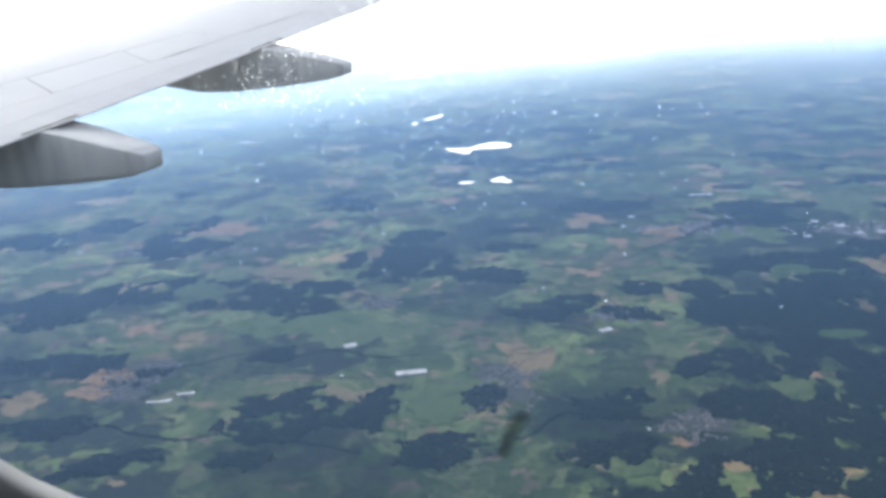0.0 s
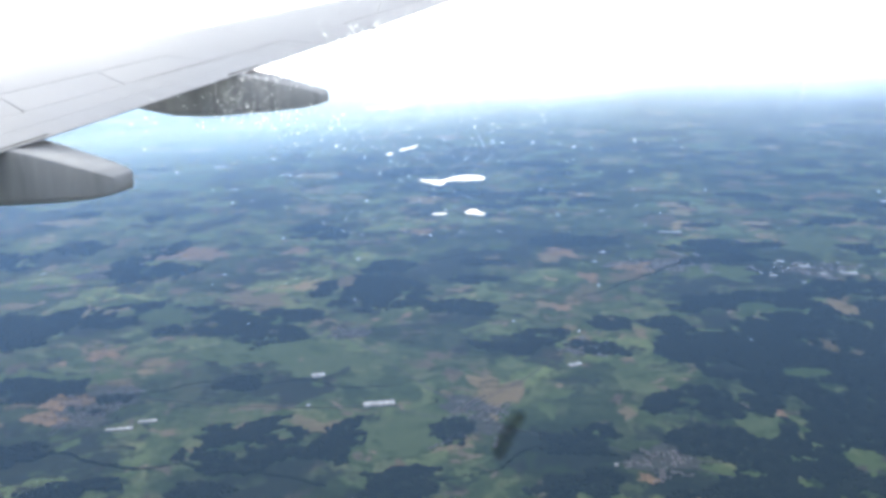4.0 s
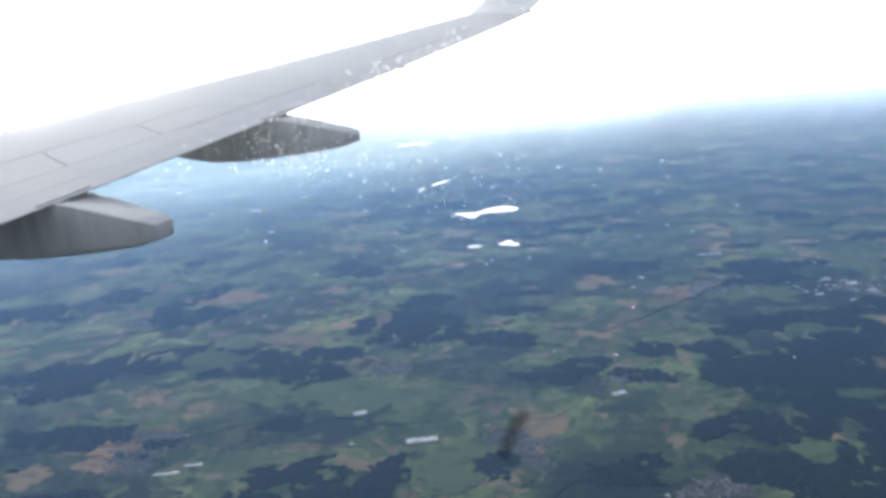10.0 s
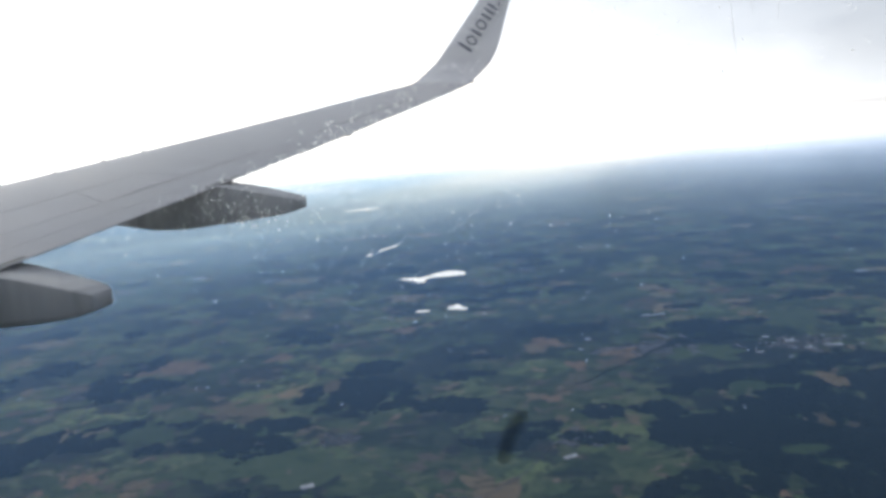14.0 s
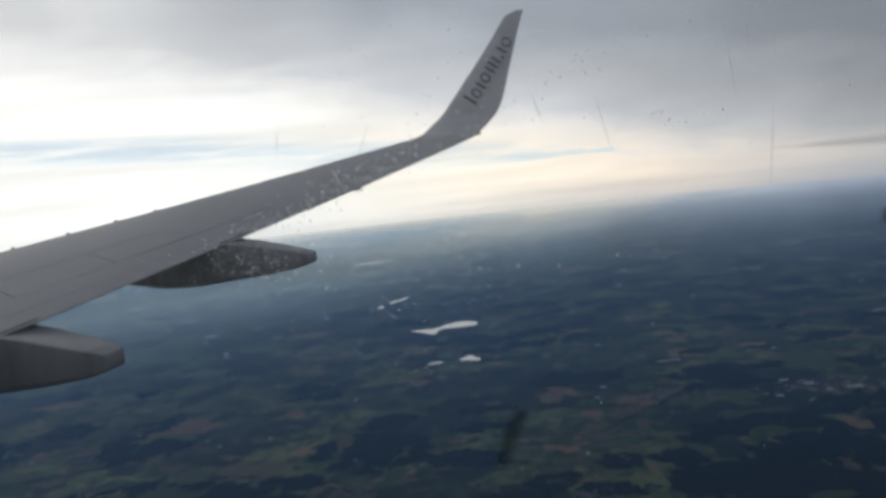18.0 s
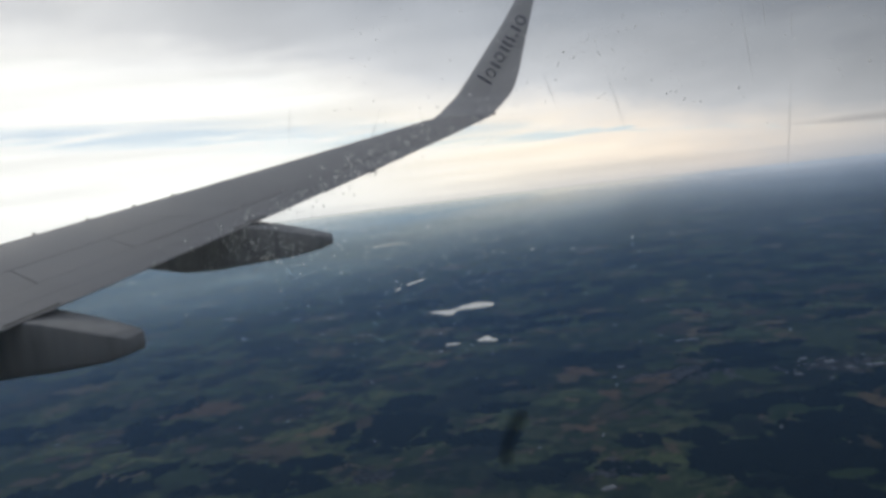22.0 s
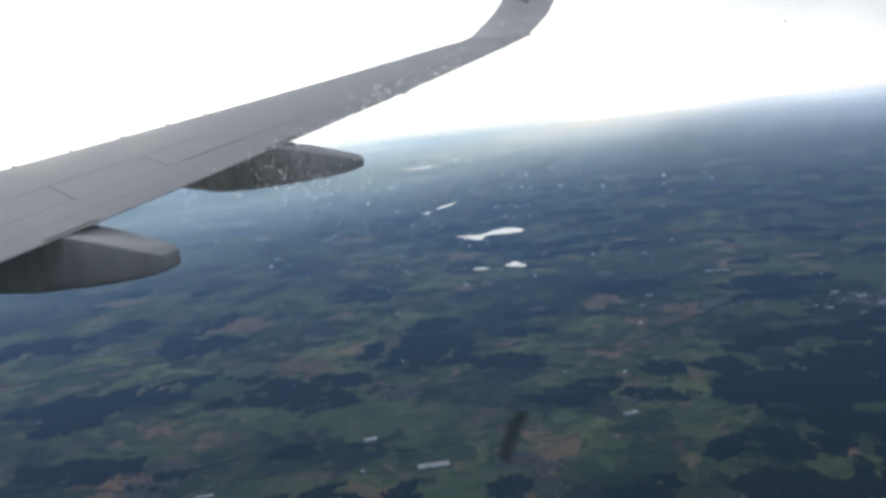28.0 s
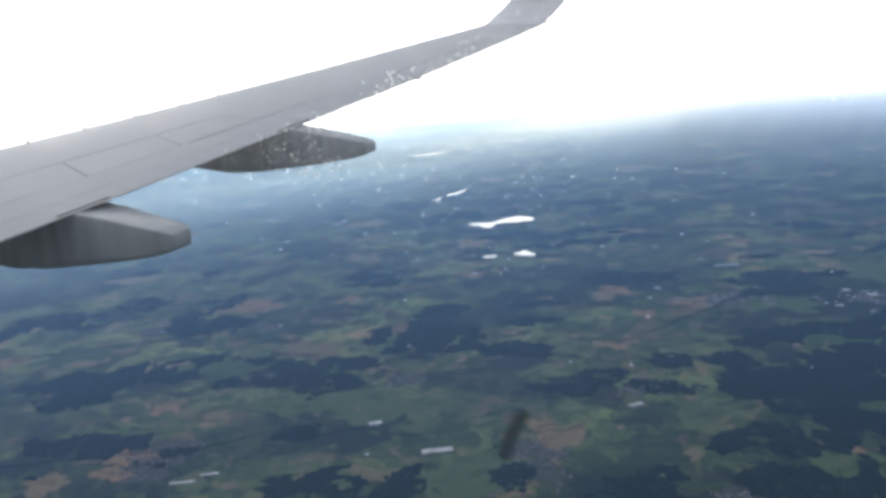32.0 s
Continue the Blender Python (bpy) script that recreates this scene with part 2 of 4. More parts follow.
def parcel_material(name, a, b):
    """One field's crop, broken into strips and worn patches."""
    m = bpy.data.materials.new(name)
    m.use_nodes = True
    nt = m.node_tree
    p = nt.nodes["Principled BSDF"]
    p.inputs["Roughness"].default_value, p.inputs["Specular IOR Level"].default_value = 0.95, 0.1
    geo = nt.nodes.new("ShaderNodeNewGeometry").outputs["Position"]
    warped, big, small, tiny, vast = patchwork(nt, geo, 3.7)
    f = mathn(nt, "ADD", mathn(nt, "MULTIPLY", tiny[0], 0.55), mathn(nt, "MULTIPLY", noisen(nt, geo, 0.3, 6, 0.7), 0.45))
    col = mixc(nt, f, a, b)
    edge = ramp(nt, mathn(nt, "ADD", mathn(nt, "MULTIPLY", noisen(nt, warped, 0.05, 5, 0.65), 0.7), mathn(nt, "MULTIPLY", tiny[1], 0.3)), [(0.30, (0.45, 0.55, 0.5)), (0.40, (1, 1, 1))])
    link(nt, mixc(nt, 1.0, col, edge, "MULTIPLY"), p.inputs["Base Color"])
    return m


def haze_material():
    """Distance haze painted on a flat sheet: clear below the aircraft, more opaque with distance; blue where it is
    thin; far off, a tinted mirror of the low sky stands in for light scattered forward by the air.
    """
    m = bpy.data.materials.new("painted_haze")
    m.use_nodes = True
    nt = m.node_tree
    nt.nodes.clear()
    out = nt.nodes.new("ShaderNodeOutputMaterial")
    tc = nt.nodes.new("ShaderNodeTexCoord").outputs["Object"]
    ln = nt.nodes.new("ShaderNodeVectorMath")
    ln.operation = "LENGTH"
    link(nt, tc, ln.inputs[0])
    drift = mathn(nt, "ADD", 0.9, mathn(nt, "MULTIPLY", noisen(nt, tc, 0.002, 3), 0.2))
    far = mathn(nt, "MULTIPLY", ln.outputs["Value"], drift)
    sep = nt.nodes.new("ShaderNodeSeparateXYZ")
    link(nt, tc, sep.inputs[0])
    # painted haze is thinned towards +X
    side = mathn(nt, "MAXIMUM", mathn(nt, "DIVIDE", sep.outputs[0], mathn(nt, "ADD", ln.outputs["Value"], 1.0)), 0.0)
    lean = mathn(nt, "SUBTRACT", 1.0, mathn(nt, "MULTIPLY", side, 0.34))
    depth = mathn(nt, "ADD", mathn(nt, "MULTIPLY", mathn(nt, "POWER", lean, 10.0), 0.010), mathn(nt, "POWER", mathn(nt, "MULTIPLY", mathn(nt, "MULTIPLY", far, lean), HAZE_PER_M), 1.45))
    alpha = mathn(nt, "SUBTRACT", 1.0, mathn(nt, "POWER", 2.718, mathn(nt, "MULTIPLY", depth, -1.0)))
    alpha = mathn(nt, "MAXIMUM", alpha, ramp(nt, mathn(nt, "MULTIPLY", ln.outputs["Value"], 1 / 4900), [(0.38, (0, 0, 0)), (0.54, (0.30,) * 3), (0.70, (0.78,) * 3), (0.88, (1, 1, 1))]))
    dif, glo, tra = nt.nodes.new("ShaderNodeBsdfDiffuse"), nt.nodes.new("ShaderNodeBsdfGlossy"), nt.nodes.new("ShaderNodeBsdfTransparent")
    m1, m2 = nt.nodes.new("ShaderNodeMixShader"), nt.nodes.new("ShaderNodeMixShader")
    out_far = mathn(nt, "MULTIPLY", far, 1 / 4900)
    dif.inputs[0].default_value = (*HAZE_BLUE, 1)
    # mirror tint for the haze glow, raised towards +X where the sky is dimmer
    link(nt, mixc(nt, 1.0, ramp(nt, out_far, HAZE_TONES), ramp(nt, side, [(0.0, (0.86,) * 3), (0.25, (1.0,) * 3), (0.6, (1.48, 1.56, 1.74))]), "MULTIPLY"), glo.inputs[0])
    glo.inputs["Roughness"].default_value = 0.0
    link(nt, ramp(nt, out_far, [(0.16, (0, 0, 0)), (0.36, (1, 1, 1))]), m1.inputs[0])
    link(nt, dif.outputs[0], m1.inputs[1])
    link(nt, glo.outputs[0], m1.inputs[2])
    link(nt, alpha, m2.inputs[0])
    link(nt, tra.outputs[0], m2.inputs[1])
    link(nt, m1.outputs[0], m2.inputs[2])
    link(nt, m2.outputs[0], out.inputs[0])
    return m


def frosted(name, col, solid):
    """A milky mark on clear plastic, lit from behind."""
    m = bpy.data.materials.new(name)
    m.use_nodes = True
    nt = m.node_tree
    nt.nodes.clear()
    out, trl, tra, mx = (nt.nodes.new(n) for n in ("ShaderNodeOutputMaterial", "ShaderNodeBsdfTranslucent", "ShaderNodeBsdfTransparent", "ShaderNodeMixShader"))
    trl.inputs[0].default_value = (*col, 1)
    mx.inputs[0].default_value = solid
    link(nt, tra.outputs[0], mx.inputs[1])
    link(nt, trl.outputs[0], mx.inputs[2])
    link(nt, mx.outputs[0], out.inputs[0])
    return m


def pane_material(name, film=0.0):
    m = bpy.data.materials.new(name)
    m.use_nodes = True
    nt = m.node_tree
    nt.nodes.clear()
    out = nt.nodes.new("ShaderNodeOutputMaterial")
    tra, glo, fr, mx = (nt.nodes.new(n) for n in ("ShaderNodeBsdfTransparent", "ShaderNodeBsdfGlossy", "ShaderNodeFresnel", "ShaderNodeMixShader"))
    tra.inputs[0].default_value = (0.97, 0.98, 0.98, 1)
    glo.inputs["Roughness"].default_value = 0.03
    glo.inputs[0].default_value = (0.3, 0.3, 0.3, 1)
    fr.inputs[0].default_value = 1.06
    link(nt, fr.outputs[0], mx.inputs[0])
    if film:
        ref, fm = nt.nodes.new("ShaderNodeBsdfRefraction"), nt.nodes.new("ShaderNodeMixShader")
        ref.inputs["Roughness"].default_value, ref.inputs["IOR"].default_value = 0.60, 1.22
        tc = nt.nodes.new("ShaderNodeTexCoord").outputs["Object"]
        link(nt, ramp(nt, noisen(nt, mapping(nt, tc, (60, 60, 14)), 1.0, 4), [(0.3, (film * 0.7,) * 3), (0.7, (film * 1.3,) * 3)]), fm.inputs[0])
        link(nt, tra.outputs[0], fm.inputs[1])
        link(nt, ref.outputs[0], fm.inputs[2])
        link(nt, fm.outputs[0], mx.inputs[1])
    else:
        link(nt, tra.outputs[0], mx.inputs[1])
    link(nt, glo.outputs[0], mx.inputs[2])
    link(nt, mx.outputs[0], out.inputs[0])
    return m


def smudge_material():
    """Lens dirt as a thumb-wiped greasy smear: grey, thin, fading out at its edges."""
    m = bpy.data.materials.new("greasy_smear")
    m.use_nodes = True
    nt = m.node_tree
    nt.nodes.clear()
    out, dif, tra, mx = (nt.nodes.new(n) for n in ("ShaderNodeOutputMaterial", "ShaderNodeBsdfDiffuse", "ShaderNodeBsdfTransparent", "ShaderNodeMixShader"))
    dif.inputs[0].default_value = (0.030, 0.036, 0.050, 1)
    tc = nt.nodes.new("ShaderNodeTexCoord").outputs["UV"]
    ln = nt.nodes.new("ShaderNodeVectorMath")
    ln.operation = "LENGTH"
    link(nt, tc, ln.inputs[0])
    thin = ramp(nt, ln.outputs["Value"], [(0.10, (0.62,) * 3), (0.5, (0.44,) * 3), (1.0, (0, 0, 0))])
    worn = ramp(nt, noisen(nt, tc, 1.6, 3), [(0.35, (0.75,) * 3), (0.6, (1, 1, 1))])
    link(nt, mathn(nt, "MULTIPLY", thin, worn), mx.inputs[0])
    link(nt, tra.outputs[0], mx.inputs[1])
    link(nt, dif.outputs[0], mx.inputs[2])
    link(nt, mx.outputs[0], out.inputs[0])
    return m


# painted haze: opacity per metre, near tint, and mirror tint by distance
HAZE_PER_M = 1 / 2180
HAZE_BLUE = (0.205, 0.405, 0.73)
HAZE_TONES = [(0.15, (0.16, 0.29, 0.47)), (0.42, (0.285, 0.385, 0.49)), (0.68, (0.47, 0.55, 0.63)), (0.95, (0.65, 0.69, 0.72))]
PAINT = wing_paint()
# wing paint lightened for the winglet, standing in for stronger light on it
TIP = wing_paint("wing_paint_lightened", 1.36)
CORE = material("wing_gap_dark", (0.06, 0.06, 0.065), 0.7)
FAIR = fairing_paint()
STRIP = material("gap_line_grey", (0.09, 0.09, 0.095), 0.8, 0.0, (0.14, 0.14, 0.145), 4.0)
NEAR_BLACK = material("near_black", (0.03, 0.03, 0.033), 0.8)
MARK = material("dark_lettering_paint", (0.05, 0.06, 0.10), 0.5)
PANEL = material("cabin_panel", (0.24, 0.23, 0.225), 0.7, 0.0, (0.28, 0.27, 0.265), 20, 0.1)
REVEAL = material("window_reveal", (0.26, 0.26, 0.26), 0.6, 0.0, (0.31, 0.31, 0.305), 15)
HULL = material("fuselage_paint", (0.36, 0.36, 0.36), 0.4, 0.0, (0.40, 0.40, 0.40), 0.7)
CARPET = material("cabin_carpet", (0.05, 0.06, 0.10), 0.95, 0.0, (0.08, 0.09, 0.13), 60)
PANE, INNER = pane_material("acrylic_pane", 0.068), pane_material("clear_inner_pane")
SMUDGE = smudge_material()
SPECK = frosted("dried_water_spot", (1.0, 1.0, 1.0), 0.88)
SMEAR = frosted("wiped_streak", (1.0, 1.0, 1.0), 0.014)
DRIP = frosted("dried_run", (1.0, 1.0, 1.0), 0.10)
SCRATCH = frosted("scratch_in_acrylic", (0.8, 0.8, 0.8), 0.62)
GROUND = ground_material()
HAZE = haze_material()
WOOD = material("forest_canopy", (0.006, 0.011, 0.012), 0.95, 0.0, (0.013, 0.018, 0.016), 0.12, spec=0.05)
GREENS = [parcel_material("meadow_" + n, a, b) for n, a, b in (("deep", (0.024, 0.043, 0.017), (0.041, 0.062, 0.024)), ("fresh", (0.036, 0.058, 0.021), (0.056, 0.077, 0.032)), ("pale", (0.040, 0.060, 0.026), (0.058, 0.077, 0.034)))]
TANS = [parcel_material("soil_" + n, a, b) for n, a, b in (("stubble", (0.102, 0.079, 0.045), (0.148, 0.110, 0.064)), ("clay", (0.122, 0.080, 0.050), (0.176, 0.113, 0.068)), ("fallow", (0.066, 0.053, 0.031), (0.095, 0.072, 0.043)))]
PALES = [parcel_material("ripe_" + n, a, b) for n, a, b in (("grain", (0.12, 0.105, 0.055), (0.18, 0.145, 0.08)), ("grass", (0.058, 0.085, 0.036), (0.090, 0.118, 0.052)), ("straw", (0.14, 0.105, 0.058), (0.20, 0.15, 0.09)), ("hay", (0.066, 0.088, 0.040), (0.11, 0.125, 0.062)), ("clover", (0.045, 0.072, 0.03), (0.075, 0.105, 0.045)))]
WALLS = material("house_walls", (0.16, 0.15, 0.15), 0.8, 0.0, (0.26, 0.245, 0.24), 0.6)
ROOFS = material("house_roofs", (0.075, 0.062, 0.066), 0.8, 0.0, (0.15, 0.125, 0.125), 0.5)
WHITE = material("white_sheet_roof", (0.15, 0.15, 0.15), 0.6, 0.0, (0.42, 0.42, 0.42), 0.35, spec=0.2)
TRACK = material("road_surface", (0.036, 0.037, 0.034), 0.9, 0.0, (0.055, 0.053, 0.048), 0.2, spec=0.15)
STREET = material("village_ground", (0.026, 0.034, 0.026), 0.95, 0.0, (0.055, 0.052, 0.052), 0.3, spec=0.1)
WATER = material("bright_water", (0.86, 0.84, 0.79), 0.24, 0.9)


# ---------------------------------------------------------------- building helpers
def mesh_from(name, verts, faces, mat, smooth=False):
    me = bpy.data.meshes.new(name)
    me.from_pydata([tuple(v) for v in verts], [], faces)
    me.materials.append(mat)
    if smooth:
        me.polygons.foreach_set("use_smooth", [True] * len(me.polygons))
    me.update()
    return me


def part(name, me, parent, label=""):
    """Links a mesh as one part under a thing or another part."""
    ob = new(name, me)
    ob.parent = parent
    return tagged(ob, label)


def thing(name, label, category, group="", kind="", me=None, m=None):
    ob = new(name, me)
    if m is not None:
        ob.matrix_world = m
    return tagged(ob, label, category, group, kind)


def tidy(name, bm, mat, smooth=False):
    bmesh.ops.recalc_face_normals(bm, faces=bm.faces)
    me = bpy.data.meshes.new(name)
    bm.to_mesh(me)
    bm.free()
    me.materials.append(mat)
    if smooth:
        me.polygons.foreach_set("use_smooth", [True] * len(me.polygons))
    return me


def loft(rings, close=True, cap=True):
    """Faces between rings of equal length; the rings are closed loops."""
    n = len(rings[0])
    verts = [v for r in rings for v in r]
    faces = []
    for i in range(len(rings) - 1):
        for j in range(n if close else n - 1):
            k = (j + 1) % n
            faces.append((i * n + j, i * n + k, (i + 1) * n + k, (i + 1) * n + j))
    if cap:
        faces.append(tuple(range(n - 1, -1, -1)))
        faces.append(tuple(range((len(rings) - 1) * n, len(rings) * n)))
    return verts, faces


def outline(rx, ry, seed, wob=0.28, n=36, power=1.0):
    """An uneven closed outline about an ellipse, in metres round 0, 0."""
    pts = []
    for i in range(n):
        a = 2 * math.pi * i / n
        k = 1 + wob * (noise.noise((math.cos(a) * 1.3 + seed * 7.1, math.sin(a) * 1.3, seed * 1.7)) + 0.5 * noise.noise((math.cos(a) * 3.2, math.sin(a) * 3.2 + seed * 3.3, 4.2)) + 0.25 * noise.noise((math.cos(a) * 7.5, math.sin(a) * 7.5 + seed * 2.1, 8.2)))
        k = max(k, 0.35)
        c, s = math.cos(a), math.sin(a)
        pts.append((rx * k * math.copysign(abs(c) ** power, c), ry * k * math.copysign(abs(s) ** power, s)))
    return pts


# ---------------------------------------------------------------- wing
def te_x(y):
    return (y - 6.5) * 0.24337 if y > 5.9 else -0.146 - (5.9 - y) * 0.03


def le_x(y):
    return -2.55 + 0.487 * (y - 9.26)


def wing_z(y):
    return -1.02588 + 0.13616 * y + 0.001535 * y * y


def thick(s, tau=0.10):
    return 5 * tau * (0.2969 * math.sqrt(max(s, 0)) - 0.126 * s - 0.3516 * s ** 2 + 0.2843 * s ** 3 - 0.1036 * s ** 4)


def skin(y, s, up=True, off=0.0):
    """A point of the wing's skin at span y and chord fraction s."""
    c = te_x(y) - le_x(y)
    base = wing_z(y) + 0.012 * (1 - s) * c
    d = thick(s) * c
    return (le_x(y) + s * c, y, base + (0.80 * d + off if up else -1.1 * d - off - 0.012))


wing = thing("aircraft_wing", "grey painted airliner wing with slats, spoilers, flaps and an upturned winglet", "wing", m=AIR)


def wing_core():
    ss = [0, 0.006, 0.02, 0.05, 0.1, 0.18, 0.3, 0.45, 0.6, 0.75, 0.9, 1.0]
    rings = []
    for i in range(31):
        y = 1.9 + (16.9 - 1.9) * i / 30
        up = [skin(y, s, True, -0.012) for s in ss]
        lo = [skin(y, s, False, 0.0) for s in reversed(ss[1:-1])]
        rings.append(up + [skin(y, 1.0, False)] + lo)
    v, f = loft(rings)
    part("wing_box", mesh_from("wing_box", v, f, CORE, True), wing, "dark structure showing in the panel gaps")


def patch(name, y0, y1, s0, s1, mat=PAINT, off=0.0, deep=0.03, label="", inset=0.006, ny=None, skew=(0.0, 0.0), front=None):
    """One skin panel over the upper surface, a thin bent plate with its own edges. s0 and s1 may each be a pair (at y0, at y1).
    skew: how far its two ends lean inboard per metre aft; front: a wider gap at its front edge."""
    a0, a1 = s0 if isinstance(s0, tuple) else (s0, s0)
    b0, b1 = s1 if isinstance(s1, tuple) else (s1, s1)
    ny = ny or max(2, int((y1 - y0) * 2))
    ns = 10
    top, bot = [], []
    for i in range(ny + 1):
        k = i / ny
        y = y0 + inset + (y1 - y0 - 2 * inset) * k
        c = te_x(y) - le_x(y)
        sa, sb = a0 + (a1 - a0) * k, b0 + (b1 - b0) * k
        sa, sb = (sa + (front or inset) / c if sa > 0 else 0.0), (sb - inset / c if sb < 1 else 1.0)
        for j in range(ns + 1):
            t = j / ns
            s = sa + (sb - sa) * (t * t if sa == 0 else t)
            ys = y - (skew[0] + (skew[1] - skew[0]) * k) * (s - (sa + sb) / 2) * c
            top.append(skin(ys, s, True, off))
            q = skin(ys, s, True, off - deep)
            bot.append(q)
    n = ns + 1
    faces = []
    m = len(top)
    for i in range(ny):
        for j in range(ns):
            a, b, c, d = i * n + j, i * n + j + 1, (i + 1) * n + j + 1, (i + 1) * n + j
            faces += [(a, b, c, d), (m + d, m + c, m + b, m + a)]
    walls = []
    for i in range(ny):
        for j in (0, ns):
            walls.append((i * n + j, (i + 1) * n + j))
    for j in range(ns):
        for i in (0, ny):
            walls.append((i * n + j, i * n + j + 1))
    verts = top + bot
    for a, b in walls:
        k = len(verts)
        verts += [top[a], top[b], bot[b], bot[a]]
        faces.append((k, k + 1, k + 2, k + 3))
    bm = bmesh.new()
    bv = [bm.verts.new(p) for p in verts]
    for fc in faces:
        bm.faces.new([bv[k] for k in fc])
    bm.normal_update()
    me = bpy.data.meshes.new(name)
    bm.to_mesh(me)
    bm.free()
    me.materials.append(mat)
    me.polygons.foreach_set("use_smooth", [k < 2 * ny * ns for k in range(len(me.polygons))])
    return part(name, me, wing, label)


SP0, HINGE = 0.575, 0.785


def wing_panels():
    # leading edge slats, one by one, and the fixed skin behind them
    cuts = (2.4, 5.2, 7.9, 10.7, 13.5, 16.4)
    for a, b in zip(cuts, cuts[1:]):
        patch("slat", a, b, 0.0, 0.10, inset=0.003)
    for a, b in ((1.95, 5.9), (5.9, 9.9)):
        patch("skin_panel", a, b, 0.10, SP0, inset=0.004)
    patch("skin_panel", 9.9, 16.88, 0.10, HINGE, inset=0.0015)
    # spoilers, flush with the skin
    for a, b in ((2.6, 4.2), (4.2, 5.9), (5.9, 7.72), (7.72, 8.85), (8.85, 9.9)):
        patch("spoiler", a, b, SP0, HINGE, inset=0.006, label="flush grey spoiler panel", skew=(0.0 if a == 2.6 else 0.42, 0.0 if b == 9.9 else 0.42), front=0.014)
    # flaps and aileron
    patch("flap", 2.2, 5.9, HINGE, 1.0, inset=0.006, deep=0.02, label="inboard flap, retracted")
    patch("flap", 5.9, 11.2, HINGE, 0.90, inset=0.004, deep=0.02, label="outboard flap, retracted")
    patch("flap", 5.9, 11.2, 0.90, 1.0, inset=0.003, deep=0.012, label="aft segment of the outboard flap")
    patch("flap", 11.2, 12.44, HINGE + 0.025, 1.0, inset=0.006, deep=0.02, label="outer end of the outboard flap")
    patch("skin_panel", 11.2, 12.44, HINGE, HINGE + 0.025, inset=0.001, deep=0.02)
    patch("aileron", 12.44, 15.4, HINGE + 0.01, 1.0, inset=0.012, deep=0.02, label="aileron with a dark hinge gap")
    patch("skin_panel", 15.4, 16.88, HINGE, 1.0, inset=0.0015, deep=0.02)


def winglet():
    # span y, height, leading x, trailing x
    st = ((16.85, wing_z(16.85), le_x(16.85), te_x(16.85), 8), (17.12, wing_z(17.12) + 0.03, 1.27, 2.575, 22), (17.34, 1.98, 1.45, 2.75, 45), (17.50, 2.22, 1.68, 2.925, 65), (17.58, 2.55, 1.93, 3.06, 76), (17.66, 3.0, 2.27, 3.175, 80), (17.75, 3.6, 2.72, 3.34, 82), (17.81, 4.07, 3.04, 3.475, 82), (17.835, 4.23, 3.17, 3.53, 82), (17.845, 4.32, 3.38, 3.56, 82))
    ss = [0, 0.005, 0.02, 0.08, 0.2, 0.4, 0.6, 0.8, 0.95, 0.99, 1.0]
    fine = []
    for i in range(len(st) - 1):
        p = [st[max(0, min(len(st) - 1, i + k))] for k in (-1, 0, 1, 2)]
        for k in range(4):
            u = k / 4
            fine.append([0.5 * (2 * b + (c - a) * u + (2 * a - 5 * b + 4 * c - d) * u * u + (3 * b - a - 3 * c + d) * u ** 3) for a, b, c, d in zip(*p)])
    rings = []
    for y, z, lx, tx, tip in fine + [st[-1]]:
        c, a = tx - lx, radians(tip)
        nrm = (-math.sin(a), math.cos(a))
        up = [(lx + s * c, y + nrm[0] * thick(s, 0.09) * c * 0.8, z + nrm[1] * thick(s, 0.09) * c * 0.8 + 0.012 * (1 - s) * c * math.cos(a)) for s in ss]
        lo = [(lx + s * c, y - nrm[0] * thick(s, 0.09) * c, z - nrm[1] * thick(s, 0.09) * c) for s in reversed(ss[1:-1])]
        rings.append(up + lo)
    v, f = loft(rings)
    bm = bmesh.new()
    bv = [bm.verts.new(p) for p in v]
    for fc in f:
        bm.faces.new([bv[k] for k in fc])
    me = tidy("winglet", bm, TIP, True)
    wl = part("winglet", me, wing, "grey upswept winglet with dark lettering shapes")
    # tail corner at the tip
    bm = bmesh.new()
    bmesh.ops.create_cube(bm, size=1.0)
    bmesh.ops.scale(bm, vec=(0.22, 0.10, 0.045), verts=bm.verts)
    bmesh.ops.bevel(bm, geom=bm.edges[:], offset=0.012, segments=1)
    bmesh.ops.translate(bm, vec=(2.48, 17.08, wing_z(17.1) - 0.012), verts=bm.verts)
    part("tail_light_fairing", tidy("tail_light_fairing", bm, NEAR_BLACK), wl, "dark lamp fairing at the wing tip")
    # the web address on the inner face, as plain dark shapes
    base, top = Vector((2.345, 17.55, 2.44)), Vector((3.19, 17.70, 3.68))
    along = (top - base).normalized()
    across = Vector((along.z, 0, -along.x))
    face = across.cross(along).normalized()
    if face.y > 0:
        face = -face
    def bar(w, h, o):
        bm = bmesh.new()
        bmesh.ops.create_cube(bm, size=1.0)
        bmesh.ops.scale(bm, vec=(w, h, 0.008), verts=bm.verts)
        bmesh.ops.bevel(bm, geom=[e for e in bm.edges if abs(e.verts[0].co.z - e.verts[1].co.z) > 0.004], offset=min(w, h) * 0.2, segments=2)
        place(bm, o)

    def ring(w, h, o):
        bm = bmesh.new()
        rows = []
        for k, zz in ((1.0, 0.004), (0.55, 0.004), (0.55, -0.004), (1.0, -0.004)):
            rows.append([bm.verts.new((w / 2 * (k if k == 1 else 0.60) * math.cos(a * math.pi / 8), h / 2 * (k if k == 1 else 0.70) * math.sin(a * math.pi / 8), zz)) for a in range(16)])
        for i in range(4):
            for j in range(16):
                q, r = rows[i], rows[(i + 1) % 4]
